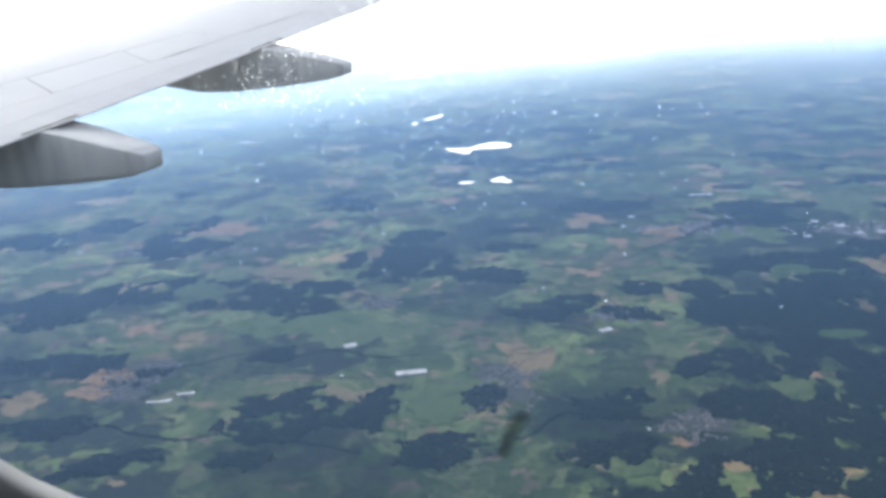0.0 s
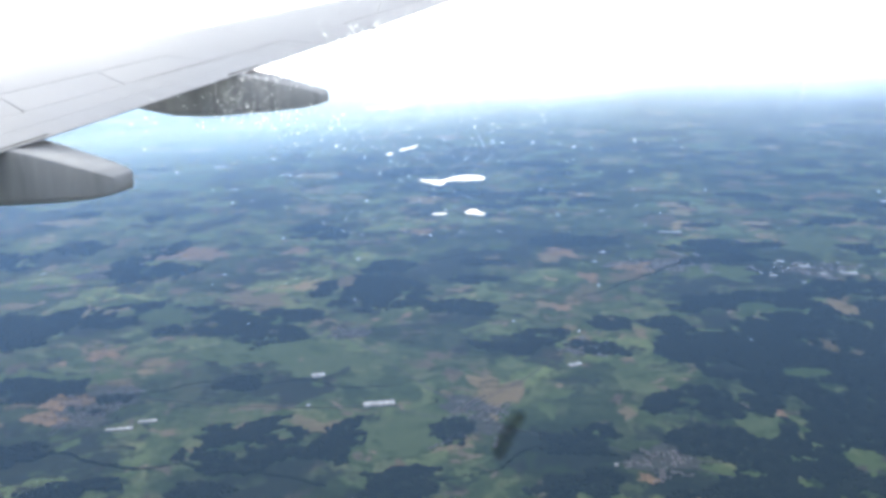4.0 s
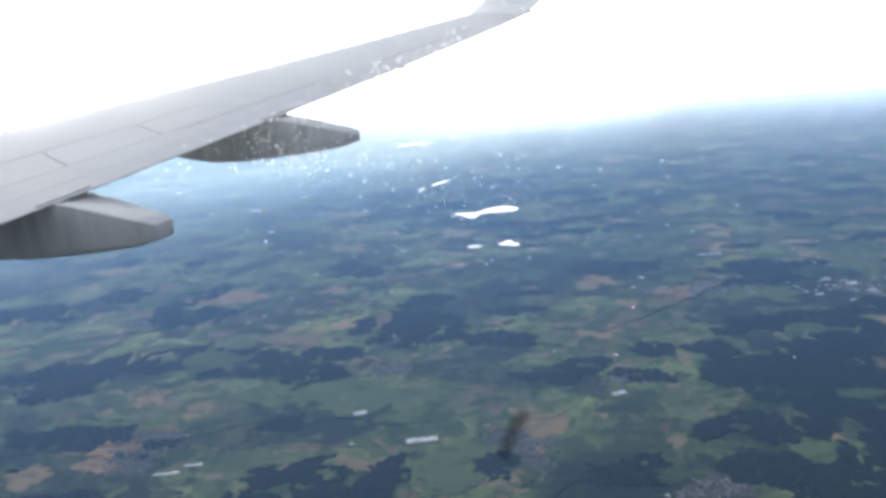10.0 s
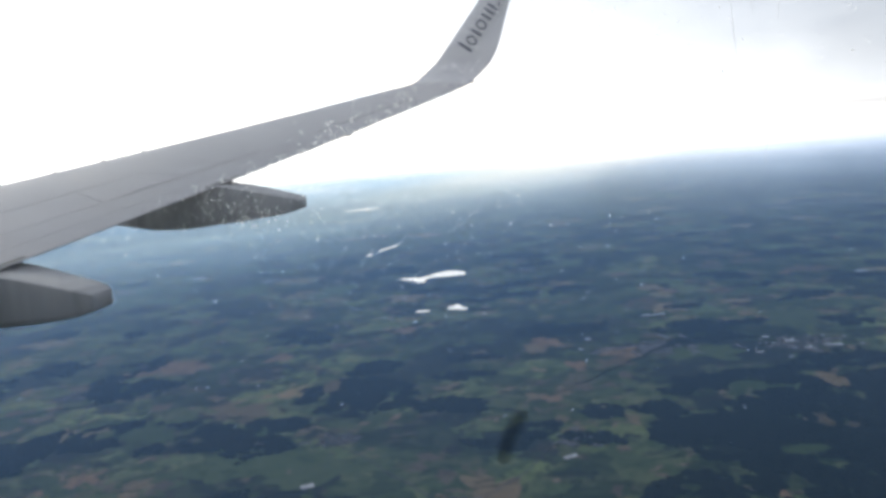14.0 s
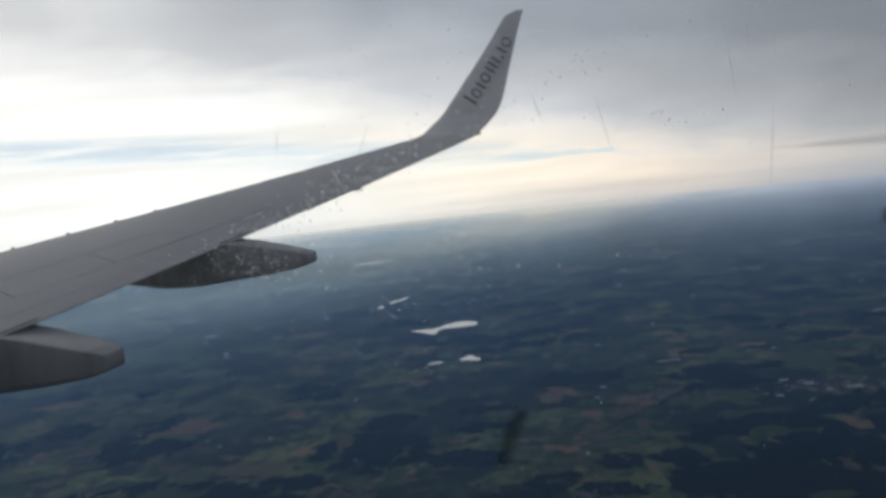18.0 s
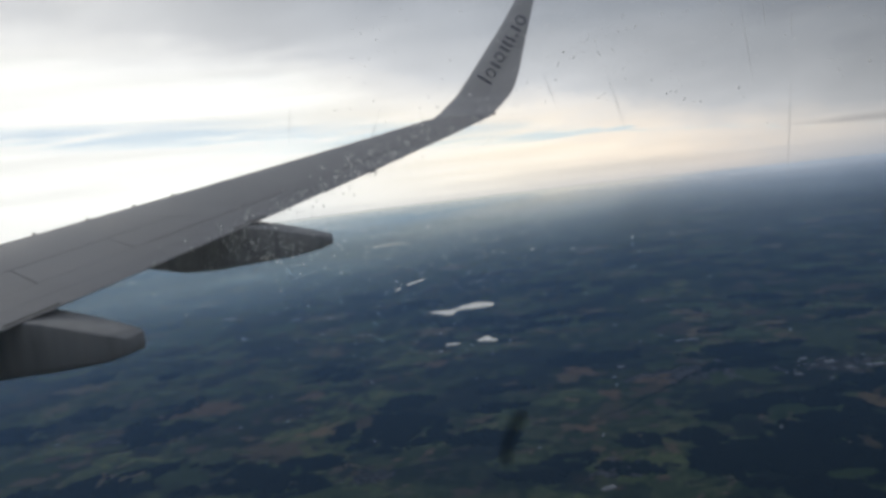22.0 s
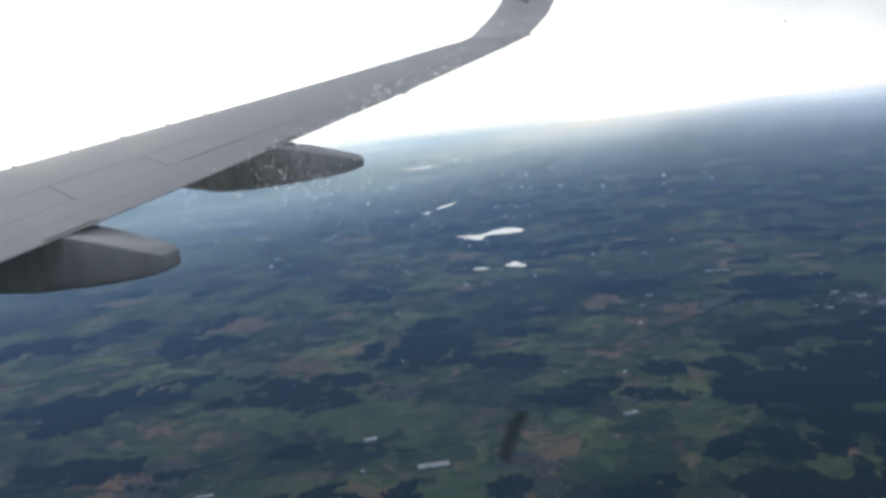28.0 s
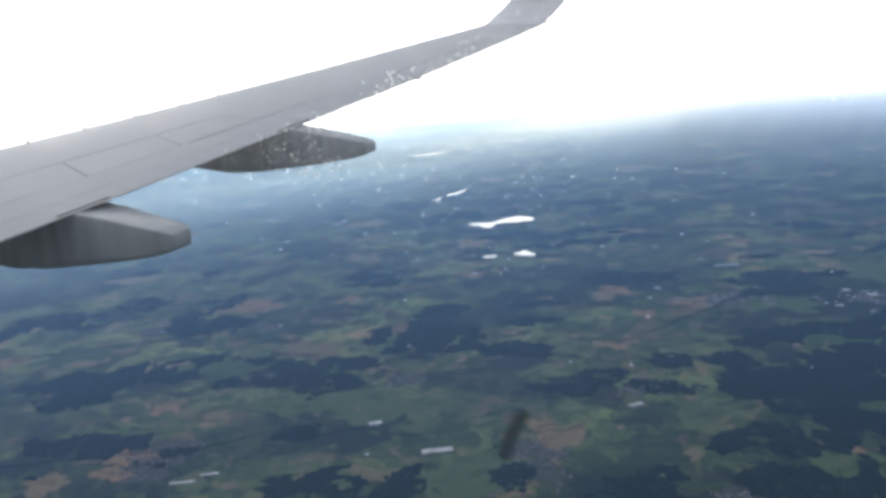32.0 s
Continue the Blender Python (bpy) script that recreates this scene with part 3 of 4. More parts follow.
                bm.faces.new((q[j], q[(j + 1) % 16], r[(j + 1) % 16], r[j]))
        place(bm, o)

    def place(bm, o):
        bmesh.ops.transform(bm, matrix=Matrix.Translation(o) @ Matrix((along, across, face)).transposed().to_4x4(), verts=bm.verts)
        part("letter_mark", tidy("letter_mark", bm, MARK), wl, "dark lettering shape")
    # plain bars (True) and rings (False): half position along, width, height
    pos = 0.0
    for solid, w, h in ((True, 0.06, 0.35), (False, 0.19, 0.25), (True, 0.055, 0.25), (False, 0.20, 0.25), (True, 0.055, 0.25), (True, 0.055, 0.25), (True, 0.055, 0.25), (True, 0.055, 0.06), (True, 0.055, 0.25), (False, 0.20, 0.25)):
        o = base + along * (pos + w / 2) + face * 0.055 - across * (h / 2 - 0.13)
        (bar if solid else ring)(w, h, o)
        pos += w + 0.066


def fairing(y, length, width, name_label, drop=0.0):
    """A canoe-shaped flap track fairing under the trailing edge."""
    fx = te_x(y)
    z0 = wing_z(y)
    f = part("flap_track_fairing", None, wing, name_label)
    # x from trailing edge: top, bottom, half width
    st = ((-2.6, -0.20, -0.24, 0.03), (-2.3, -0.18, -0.38, 0.12), (-1.7, -0.14, -0.52, 0.20), (-1.0, -0.09, -0.60, 0.24), (-0.5, -0.05, -0.58, 0.25), (-0.12, -0.03, -0.535, 0.25), (0.2, -0.08, -0.50, 0.235), (0.6, -0.155, -0.45, 0.205), (0.82, -0.20, -0.415, 0.18), (0.94, -0.225, -0.385, 0.155), (0.995, -0.25, -0.36, 0.13), (1.01, -0.28, -0.335, 0.10))
    rings = []
    for dx, t, b, w in st:
        w *= width
        x = fx + dx * (length if dx > 0 else 1)
        h = t - b
        ring = []
        # flat lit top, rounded shoulders, deep straight sides, rounded keel
        prof = ((-0.90, 1.0), (-0.98, 0.98), (-1.0, 0.93), (-1.0, 0.55), (-1.0, 0.16), (-0.96, 0.06), (-0.85, 0.0), (0.85, 0.0), (0.96, 0.06), (1.0, 0.16), (1.0, 0.55), (1.0, 0.93), (0.98, 0.98), (0.90, 1.0))
        for u, k in prof:
            ring.append((x, y + u * w, z0 + b + h * k - drop * (1 - k)))
        rings.append(ring)
    v, fc = loft(rings)
    bm = bmesh.new()
    bv = [bm.verts.new(p) for p in v]
    for q in fc:
        bm.faces.new([bv[k] for k in q])
    bmesh.ops.recalc_face_normals(bm, faces=bm.faces)
    for e in bm.edges:
        if len(e.link_faces) == 2 and e.calc_face_angle(0) > 0.6:
            e.smooth = False
    part("shell", tidy("shell", bm, FAIR, True), f)
    # black bar that draws the slot's shade where the flap's edge meets the fairing
    bm = bmesh.new()
    bmesh.ops.create_cube(bm, size=1.0)
    bmesh.ops.scale(bm, vec=(0.014, 0.56 * width, 0.010), verts=bm.verts)
    bmesh.ops.rotate(bm, cent=(0, 0, 0), matrix=Matrix.Rotation(-math.atan(0.243), 3, "Z"), verts=bm.verts)
    bmesh.ops.rotate(bm, cent=(0, 0, 0), matrix=Matrix.Rotation(math.atan(0.16), 3, "X"), verts=bm.verts)
    bmesh.ops.translate(bm, vec=(fx - 0.035, y - 0.14, z0 + 0.002), verts=bm.verts)
    part("gap_bar", tidy("gap_bar", bm, NEAR_BLACK), f, "black bar drawn for the dark slot at the flap's edge")


def small_wing_parts():
    # vortex generators standing behind the slats
    for y in (8.65, 9.3, 9.95, 10.58, 11.15):
        x, _, z = skin(y, 0.10, True)
        bm = bmesh.new()
        pts = [(0, 0, 0), (0.06, 0, 0), (0.06, 0, 0.034), (0.03, 0, 0.040)]
        a = [bm.verts.new((p[0], -0.006, p[2])) for p in pts]
        b = [bm.verts.new((p[0], 0.006, p[2])) for p in pts]
        bm.faces.new(a)
        bm.faces.new(b[::-1])
        for i in range(4):
            bm.faces.new((a[i], b[i], b[(i + 1) % 4], a[(i + 1) % 4]))
        bmesh.ops.translate(bm, vec=(x, y, z), verts=bm.verts)
        part("vortex_generator", tidy("vortex_generator", bm, FAIR), wing)
    # dark strip that draws the shaded gap along the outer flap's front edge
    verts, n = [], 16
    for i in range(n + 1):
        y = 8.85 + (11.2 - 8.85) * i / n
        c = te_x(y) - le_x(y)
        for ds, up in ((-0.007, 0.0), (-0.007, 0.004), (0.007, 0.004), (0.007, 0.0)):
            verts.append(skin(y, HINGE + ds / c, True, up))
    faces = [(4 * i + k, 4 * i + k + 1, 4 * i + k + 5, 4 * i + k + 4) for i in range(n) for k in range(3)]
    part("flap_gap_line", mesh_from("flap_gap_line", verts, faces, STRIP), wing, "dark strip drawn for the gap along the flap's front edge")
    # hinge blister at the flap's outer end
    bm = bmesh.new()
    bmesh.ops.create_uvsphere(bm, u_segments=10, v_segments=6, radius=1.0)
    bmesh.ops.scale(bm, vec=(0.13, 0.05, 0.03), verts=bm.verts)
    bmesh.ops.translate(bm, vec=(te_x(12.42) - 0.05, 12.42, wing_z(12.42) - 0.012), verts=bm.verts)
    part("hinge_blister", tidy("hinge_blister", bm, PAINT, True), wing)


wing_core()
wing_panels()
winglet()
fairing(6.985, 0.93, 1.02, "inner canoe fairing, grey with a shaded side", 0.035)
fairing(9.832, 0.95, 1.0, "outer canoe fairing, grey with a shaded side")
small_wing_parts()


# ---------------------------------------------------------------- cabin and window
PLANE = SEAT.y + 0.130        # where the reveal meets the outer pane
WX, WZ = SEAT.x - 0.084, SEAT.z + 0.053
HW, HH, RAD = 0.158, 0.192, 0.10


def rounded(hw, hh, r, n=10):
    pts = []
    for cx, cz, a0 in ((hw - r, hh - r, 0), (-hw + r, hh - r, 90), (-hw + r, -hh + r, 180), (hw - r, -hh + r, 270)):
        for i in range(n + 1):
            a = radians(a0 + 90 * i / n)
            pts.append((cx + r * math.cos(a), cz + r * math.sin(a)))
    return pts


def cabin():
    wallq = thing("wall_window_side", "plain grey cabin sidewall with one window opening", "wall", kind="structure", m=AIR)
    inner = rounded(HW + 0.012, HH + 0.012, RAD + 0.012)
    n = len(inner)
    bm = bmesh.new()
    y0, y1 = PLANE - 0.010, PLANE + 0.003
    big = []
    for x, z in inner:
        a = math.atan2(z / 0.9, x / 1.6)
        c, s = math.cos(a), math.sin(a)
        k = 1 / max(abs(c), abs(s))
        big.append((1.6 * c * k, (0.9 if s < 0 else 0.68) * s * k))
    rings = [[bm.verts.new((WX + x, y, WZ + z)) for x, z in pts] for pts, y in ((inner, y0), (big, y0), (big, y1), (inner, y1))]
    for i in range(4):
        for j in range(n):
            k = (j + 1) % n
            a, b = rings[i], rings[(i + 1) % 4]
            bm.faces.new((a[j], a[k], b[k], b[j]))
    part("sidewall_panel", tidy("sidewall_panel", bm, PANEL), wallq)
    win = thing("window_1", "small rounded cabin window with a grey reveal and a scratched, spotted pane", "window", kind="structure", m=AIR)
    bm = bmesh.new()
    prof = ((0.0, 0.006), (0.0, 0.0), (0.003, -0.004), (0.009, -0.0085), (0.016, -0.0115), (0.022, -0.0115), (0.022, 0.006))
    rings = [[bm.verts.new((WX + x, PLANE + dy, WZ + z)) for x, z in rounded(HW + o, HH + o, RAD + o)] for o, dy in prof]
    for i in range(len(rings)):
        for j in range(n):
            k = (j + 1) % n
            a, b = rings[i], rings[(i + 1) % len(rings)]
            bm.faces.new((a[j], a[k], b[k], b[j]))
    part("window_frame", tidy("window_frame", bm, REVEAL, True), win, "grey rounded reveal ring")
    bm = bmesh.new()
    pts = rounded(HW + 0.008, HH + 0.008, RAD + 0.008)
    fr = [bm.verts.new((WX + x, PLANE + 0.008, WZ + z)) for x, z in pts]
    bm.faces.new(fr)
    pane = part("pane", tidy("pane", bm, PANE), win, "clear acrylic pane, scratched and spotted")
    pane.visible_shadow = False
    # dried spots on the pane, thickest where the wing shows through
    rnd = random.Random(11)
    verts, faces = [], []
    yq, deep = PLANE + 0.0065, PLANE + 0.0065 - LATE.y

    def spot(gx, gz, r, lean):
        b = len(verts)
        x, z = LATE.x + gx * deep, LATE.z + gz * deep
        for k in range(7):
            a = k * math.pi * 2 / 7 + rnd.uniform(-0.3, 0.3)
            q = r * rnd.uniform(0.75, 1.15)
            verts.append((x + q * math.cos(a), yq, z + q * lean * math.sin(a)))
        verts.append((x, yq - r * 0.3, z))
        faces.extend((b + k, b + (k + 1) % 7, b + 7) for k in range(7))
    for cx, sx, cz, sz, rise, count, size in ((-0.56, 0.055, -0.135, 0.017, 0.0, 280, 1.02), (-0.45, 0.13, -0.046, 0.014, 0.35, 640, 1.0), (-0.38, 0.14, -0.19, 0.06, 0.0, 800, 0.44), (-0.16, 0.15, -0.14, 0.08, 0.0, 260, 0.42), (-0.12, 0.24, 0.10, 0.065, 0.0, 900, 0.7), (-0.35, 0.35, -0.22, 0.16, 0.0, 90, 0.75)):
        for i in range(count):
            big = rnd.random() ** 2.4
            gx = rnd.gauss(0, sx)
            spot(cx + gx, rnd.gauss(cz + rise * gx, sz), (0.00005 + 0.00015 * big + (0.00010 if rnd.random() < 0.02 else 0)) * size, rnd.uniform(0.9, 1.9))
    spots = part("water_spots", mesh_from("water_spots", verts, faces, SPECK), win, "scattered pale dried water spots")
    tagged(spots, kind="stuff")

    def streak(gx, gz, w, hgt, lean, mat, label):
        """A wiped run down the pane, wider at its middle."""
        x, z, n = LATE.x + gx * deep, LATE.z + gz * deep, 8
        pts = []
        for k in range(n + 1):
            t = k / n * 2 - 1
            q = w * (1 - t * t) * rnd.uniform(0.7, 1.1) + 0.00002
            pts += [(x + lean * hgt * t - q, PLANE + 0.0072, z + hgt * t), (x + lean * hgt * t + q, PLANE + 0.0072, z + hgt * t)]
        part("smear", mesh_from("smear", pts, [(2 * k, 2 * k + 1, 2 * k + 3, 2 * k + 2) for k in range(n)], mat), win, label)
    for i in range(14):
        streak(rnd.uniform(-0.65, 0.1), rnd.uniform(-0.30, 0.0), rnd.uniform(0.0003, 0.0009), rnd.uniform(0.002, 0.006), rnd.uniform(-0.12, 0.12), SMEAR, "faint milky streak")
    for i in range(26):
        streak(rnd.uniform(-1.25, -0.48), rnd.gauss(-0.26, 0.06), rnd.uniform(0.00006, 0.0002), rnd.uniform(0.0015, 0.004), rnd.uniform(-0.05, 0.10), DRIP, "pale dried run of water")
    # fine upright scratches: both ends, aft and up of the lens per metre outboard
    for x0, z0, x1, z1 in ((-0.494, 0.075, -0.504, 0.010), (-0.356, 0.054, -0.384, -0.008), (-0.300, 0.050, -0.283, -0.002), (-0.126, 0.085, -0.108, 0.030), (-0.043, 0.075, -0.021, -0.013), (0.120, 0.140, 0.134, 0.032), (0.145, 0.140, 0.149, 0.100), (0.178, 0.120, 0.177, 0.090), (0.176, 0.055, 0.168, -0.095)):
        k, w = deep, 0.00008
        x0, z0, x1, z1 = LATE.x + x0 * k, LATE.z + z0 * k, LATE.x + x1 * k, LATE.z + z1 * k
        pts = [(x0, z0), ((x0 + x1) / 2 - w, (z0 + z1) / 2), (x1, z1), ((x0 + x1) / 2 + w, (z0 + z1) / 2)]
        me = mesh_from("scratch", [(a, PLANE + 0.0062, b) for a, b in pts], [(0, 1, 2, 3)], SCRATCH)
        part("scratch", me, win, "fine dark scratch")
    # an added inner pane, close before the lens, carries the lens dirt as two greasy smears
    hub = AIR.inverted() @ SMEAR_AT
    bm = bmesh.new()
    rings = [[bm.verts.new((WX + x, hub.y + dy, WZ + z)) for x, z in rounded(HW, HH, RAD)] for dy in (0.0006, 0.0016)]
    for j in range(n):
        k = (j + 1) % n
        bm.faces.new((rings[0][j], rings[0][k], rings[1][k], rings[1][j]))
    bm.faces.new(rings[0])
    bm.faces.new(rings[1][::-1])
    inner_pane = part("inner_pane", tidy("inner_pane", bm, INNER), win, "thin clear pane added before the lens to carry its dirt smears")
    inner_pane.visible_shadow = False

    def smudge(spine, label):
        """A soft-edged smear along a spine of (aft, up, half width), in millimetres from the hub."""
        pts, uvs, quads = [], [], []
        m = len(spine) - 1
        for i, (x, z, w) in enumerate(spine):
            a, b = spine[max(0, i - 1)], spine[min(m, i + 1)]
            dx, dz = b[0] - a[0], b[1] - a[1]
            d = math.hypot(dx, dz)
            for k in range(7):
                u = k / 3 - 1
                pts.append((hub.x + (x - dz / d * w * u) / 1000, hub.y + 0.0004, hub.z + (z + dx / d * w * u) / 1000))
                uvs.append((u, (2 * i / m - 1) ** 5))
        for i in range(m):
            quads += [(7 * i + k, 7 * i + k + 1, 7 * i + k + 8, 7 * i + k + 7) for k in range(6)]
        me = mesh_from("smudge", pts, quads, SMUDGE)
        layer = me.uv_layers.new(name="UVMap")
        layer.data.foreach_set("uv", [c for l in me.loops for c in uvs[l.vertex_index]])
        part("smudge", me, inner_pane, label)
    smudge(((0.40, 0.60, 0.18), (0.27, 0.44, 0.25), (0.12, 0.22, 0.27), (0.0, -0.04, 0.26), (-0.10, -0.30, 0.25), (-0.18, -0.56, 0.26), (-0.24, -0.80, 0.23), (-0.27, -0.98, 0.16)), "dark greasy smear, long and slightly bent")
    smudge(((8.44, 5.20, 0.12), (8.46, 5.04, 0.22), (8.47, 4.84, 0.22), (8.44, 4.66, 0.12)), "small dark greasy spot")
    # plain walls that close the cabin round the seat
    def slab(name, label, cat, lo, hi, mat):
        bm = bmesh.new()
        bmesh.ops.create_cube(bm, size=1.0)
        bmesh.ops.scale(bm, vec=[b - a for a, b in zip(lo, hi)], verts=bm.verts)
        bmesh.ops.translate(bm, vec=[(a + b) / 2 for a, b in zip(lo, hi)], verts=bm.verts)
        thing(name, label, cat, kind="structure", me=tidy(name, bm, mat), m=AIR)
    x0, x1, zb, zt = WX - 1.6, WX + 1.6, WZ - 0.9, WZ + 0.68
    slab("floor", "dark blue carpeted cabin floor", "floor", (x0, -1.5, zb - 0.05), (x1, y0, zb), CARPET)
    slab("ceiling", "plain grey cabin ceiling", "ceiling", (x0, -1.5, zt), (x1, y0, zt + 0.05), PANEL)
    slab("wall_far_side", "plain grey cabin wall", "wall", (x0, -1.55, zb - 0.05), (x1, -1.5, zt + 0.05), PANEL)
    slab("wall_front", "plain grey cabin bulkhead", "wall", (x0 - 0.05, -1.55, zb - 0.05), (x0, y1, zt + 0.05), PANEL)
    slab("wall_rear", "plain grey cabin bulkhead", "wall", (x1, -1.55, zb - 0.05), (x1 + 0.05, y1, zt + 0.05), PANEL)


cabin()


def fuselage():
    """The round body that the wing grows from, with its side left open round the window."""
    fz = SEAT.z - 0.35
    xs = [-12 + 0.4 * i for i in range(61)]
    seg = 48
    verts, faces = [], []
    for layer in (1.93, 1.885):
        for x in xs:
            layer_x = layer * math.sqrt(max(0.0004, 1 - (max(0.0, abs(x) - 8.8) / 3.2) ** 2))
            verts += [(x, layer_x * math.cos(2 * math.pi * j / seg), fz + layer_x * 1.06 * math.sin(2 * math.pi * j / seg)) for j in range(seg)]
    n = len(xs) * seg
    keep = set()
    for i in range(len(xs) - 1):
        for j in range(seg):
            a = 2 * math.pi * (j + 0.5) / seg
            y, z, x = 1.9 * math.cos(a), fz + 1.9 * math.sin(a), xs[i] + 0.2
            if y > 0 and abs(z - SEAT.z) < 0.75 and -1.3 < x - SEAT.x < 0.9:
                continue
            keep.add((i, j))
    for i, j in keep:
        k = (j + 1) % seg
        a, b, c, d = i * seg + j, i * seg + k, (i + 1) * seg + k, (i + 1) * seg + j
        faces += [(a, d, c, b), (n + a, n + b, n + c, n + d)]
    thing("fuselage", "pale grey round aircraft body beside the wing root", "aircraft body", kind="structure", me=mesh_from("fuselage", verts, faces, HULL, True), m=AIR)


fuselage()


# ---------------------------------------------------------------- ground, haze, distance
def disc(radius, z, rings, seg=96):
    verts, faces = [(0, 0, z)], []
    for r in rings:
        verts += [(radius * r * math.cos(2 * math.pi * i / seg), radius * r * math.sin(2 * math.pi * i / seg), z) for i in range(seg)]
    for i in range(seg):
        faces.append((0, 1 + i, 1 + (i + 1) % seg))
    for k in range(len(rings) - 1):
        a, b = 1 + k * seg, 1 + (k + 1) * seg
        for i in range(seg):
            j = (i + 1) % seg
            faces.append((a + i, b + i, b + j, a + j))
    return verts, faces


v, f = disc(4900, 0, (0.02, 0.08, 0.3, 1.0))
ground = thing("ground", "wide farmland of meadows, crops and woods in haze", "land", kind="structure", me=mesh_from("ground", v, f, GROUND))
# one flat sheet over the land carries the painted haze
haze = thing("haze_sheet", "flat sheet with the blue distance haze painted into its colour and opacity", "haze", kind="structure", m=Matrix.Translation((0, 0, 3)))
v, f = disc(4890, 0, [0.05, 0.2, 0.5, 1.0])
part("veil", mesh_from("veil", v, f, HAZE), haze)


# ---------------------------------------------------------------- things on the ground
COUNT = [0]


def slab_mesh(name, pts, z0, z1, mat):
    n = len(pts)
    verts = [(x, y, z0) for x, y in pts] + [(x, y, z1) for x, y in pts]
    faces = [tuple(range(n, 2 * n))] + [(i, (i + 1) % n, n + (i + 1) % n, n + i) for i in range(n)]
    return mesh_from(name, verts, faces, mat)


def field(x, y, rx, ry, mats, label, turn=0.0):
    COUNT[0] += 1
    pts = outline(rx, ry, COUNT[0] * 0.37, 0.95, 44, 0.8)
    me = slab_mesh("field", pts, -0.1, 0.12 + 0.004 * (COUNT[0] % 20), mats[COUNT[0] % len(mats)])
    return thing("field", label, "field", "fields", me=me, m=pose(x, y, 0, 0, 0, turn))


def dome(verts, faces, x, y, z, r, h, rnd, n=6):
    b = len(verts)
    a0 = rnd.uniform(0, 1)
    for k in range(n):
        a = a0 + 2 * math.pi * k / n
        q = r * rnd.uniform(0.8, 1.2)
        verts.append((x + q * math.cos(a), y + q * math.sin(a), z))
    for k in range(n):
        a = a0 + 2 * math.pi * (k + 0.5) / n
        q = r * rnd.uniform(0.5, 0.75)
        verts.append((x + q * math.cos(a), y + q * math.sin(a), z + h * rnd.uniform(0.6, 0.85)))
    verts.append((x, y, z + h))
    for k in range(n):
        j = (k + 1) % n
        faces.append((b + k, b + j, b + n + k))
        faces.append((b + j, b + n + j, b + n + k))
        faces.append((b + n + k, b + n + j, b + 2 * n))


def inside(pts, x, y):
    hit, n = False, len(pts)
    for i in range(n):
        (x0, y0), (x1, y1) = pts[i], pts[(i + 1) % n]
        if (y0 > y) != (y1 > y) and x < (x1 - x0) * (y - y0) / (y1 - y0) + x0:
            hit = not hit
    return hit


CLEARINGS = []


def wood(x, y, rx, ry, turn=0.0, step=None, label="dense dark green wood with an uneven edge"):
    COUNT[0] += 1
    seed = COUNT[0] * 0.53
    rnd = random.Random(COUNT[0])
    pts = outline(rx, ry, seed, 0.55, 48, 0.9)
    step = step or max(2.0, math.hypot(x, y) / 230)
    verts, faces = [], []
    c, s = math.cos(radians(turn)), math.sin(radians(turn))
    nx, ny = int(rx * 1.5 / step) + 1, int(ry * 1.5 / step) + 1
    for i in range(-nx, nx + 1):
        for j in range(-ny, ny + 1):
            px, py = (i + rnd.uniform(-0.4, 0.4)) * step, (j + rnd.uniform(-0.4, 0.4)) * step
            fray = 0.36 * min(rx, ry)
            fx = px + fray * (noise.noise((px / fray * 0.4, py / fray * 0.4, seed)) + 0.6 * noise.noise((px / fray * 1.3, py / fray * 1.3, seed + 4)))
            fy = py + fray * (noise.noise((px / fray * 0.4 + 9, py / fray * 0.4, seed)) + 0.6 * noise.noise((px / fray * 1.3, py / fray * 1.3 + 7, seed)))
            if not inside(pts, fx * 1.05, fy * 1.05):
                continue
            wx, wy = x + c * px - s * py, y + s * px + c * py
            if any(((wx - a) / p) ** 2 + ((wy - b) / q) ** 2 < 0.8 + 0.5 * noise.noise((wx * 0.06, wy * 0.06, 3.3)) for a, b, p, q in CLEARINGS):
                continue
            if noise.noise((wx * 0.05, wy * 0.04, 1.7)) + 0.5 * noise.noise((wx * 0.16, wy * 0.13, 5.1)) > 0.40:
                continue
            dome(verts, faces, px, py, 0.1, step * 0.8, min(step, 3.4) * rnd.uniform(0.30, 0.50), rnd)
    if not verts:
        return
    thing("wood", label, "woods", "woods", kind="stuff", me=mesh_from("wood", verts, faces, WOOD), m=pose(x, y, 0, 0, 0, turn))


def house(verts, faces, x, y, w, l, h, a, k=0.5):
    b = len(verts)
    c, s = math.cos(a), math.sin(a)
    for px, py, pz in ((-w, -l, 0), (w, -l, 0), (w, l, 0), (-w, l, 0), (-w, -l, h), (w, -l, h), (w, l, h), (-w, l, h), (0, -l, h + w * k * 2), (0, l, h + w * k * 2)):
        verts.append((x + c * px - s * py, y + s * px + c * py, pz + 0.1))
    faces += [(b, b + 1, b + 5, b + 8, b + 4), (b + 2, b + 3, b + 7, b + 9, b + 6), (b + 1, b + 2, b + 6, b + 5), (b + 3, b, b + 4, b + 7), (b + 5, b + 6, b + 9, b + 8), (b + 7, b + 4, b + 8, b + 9)]


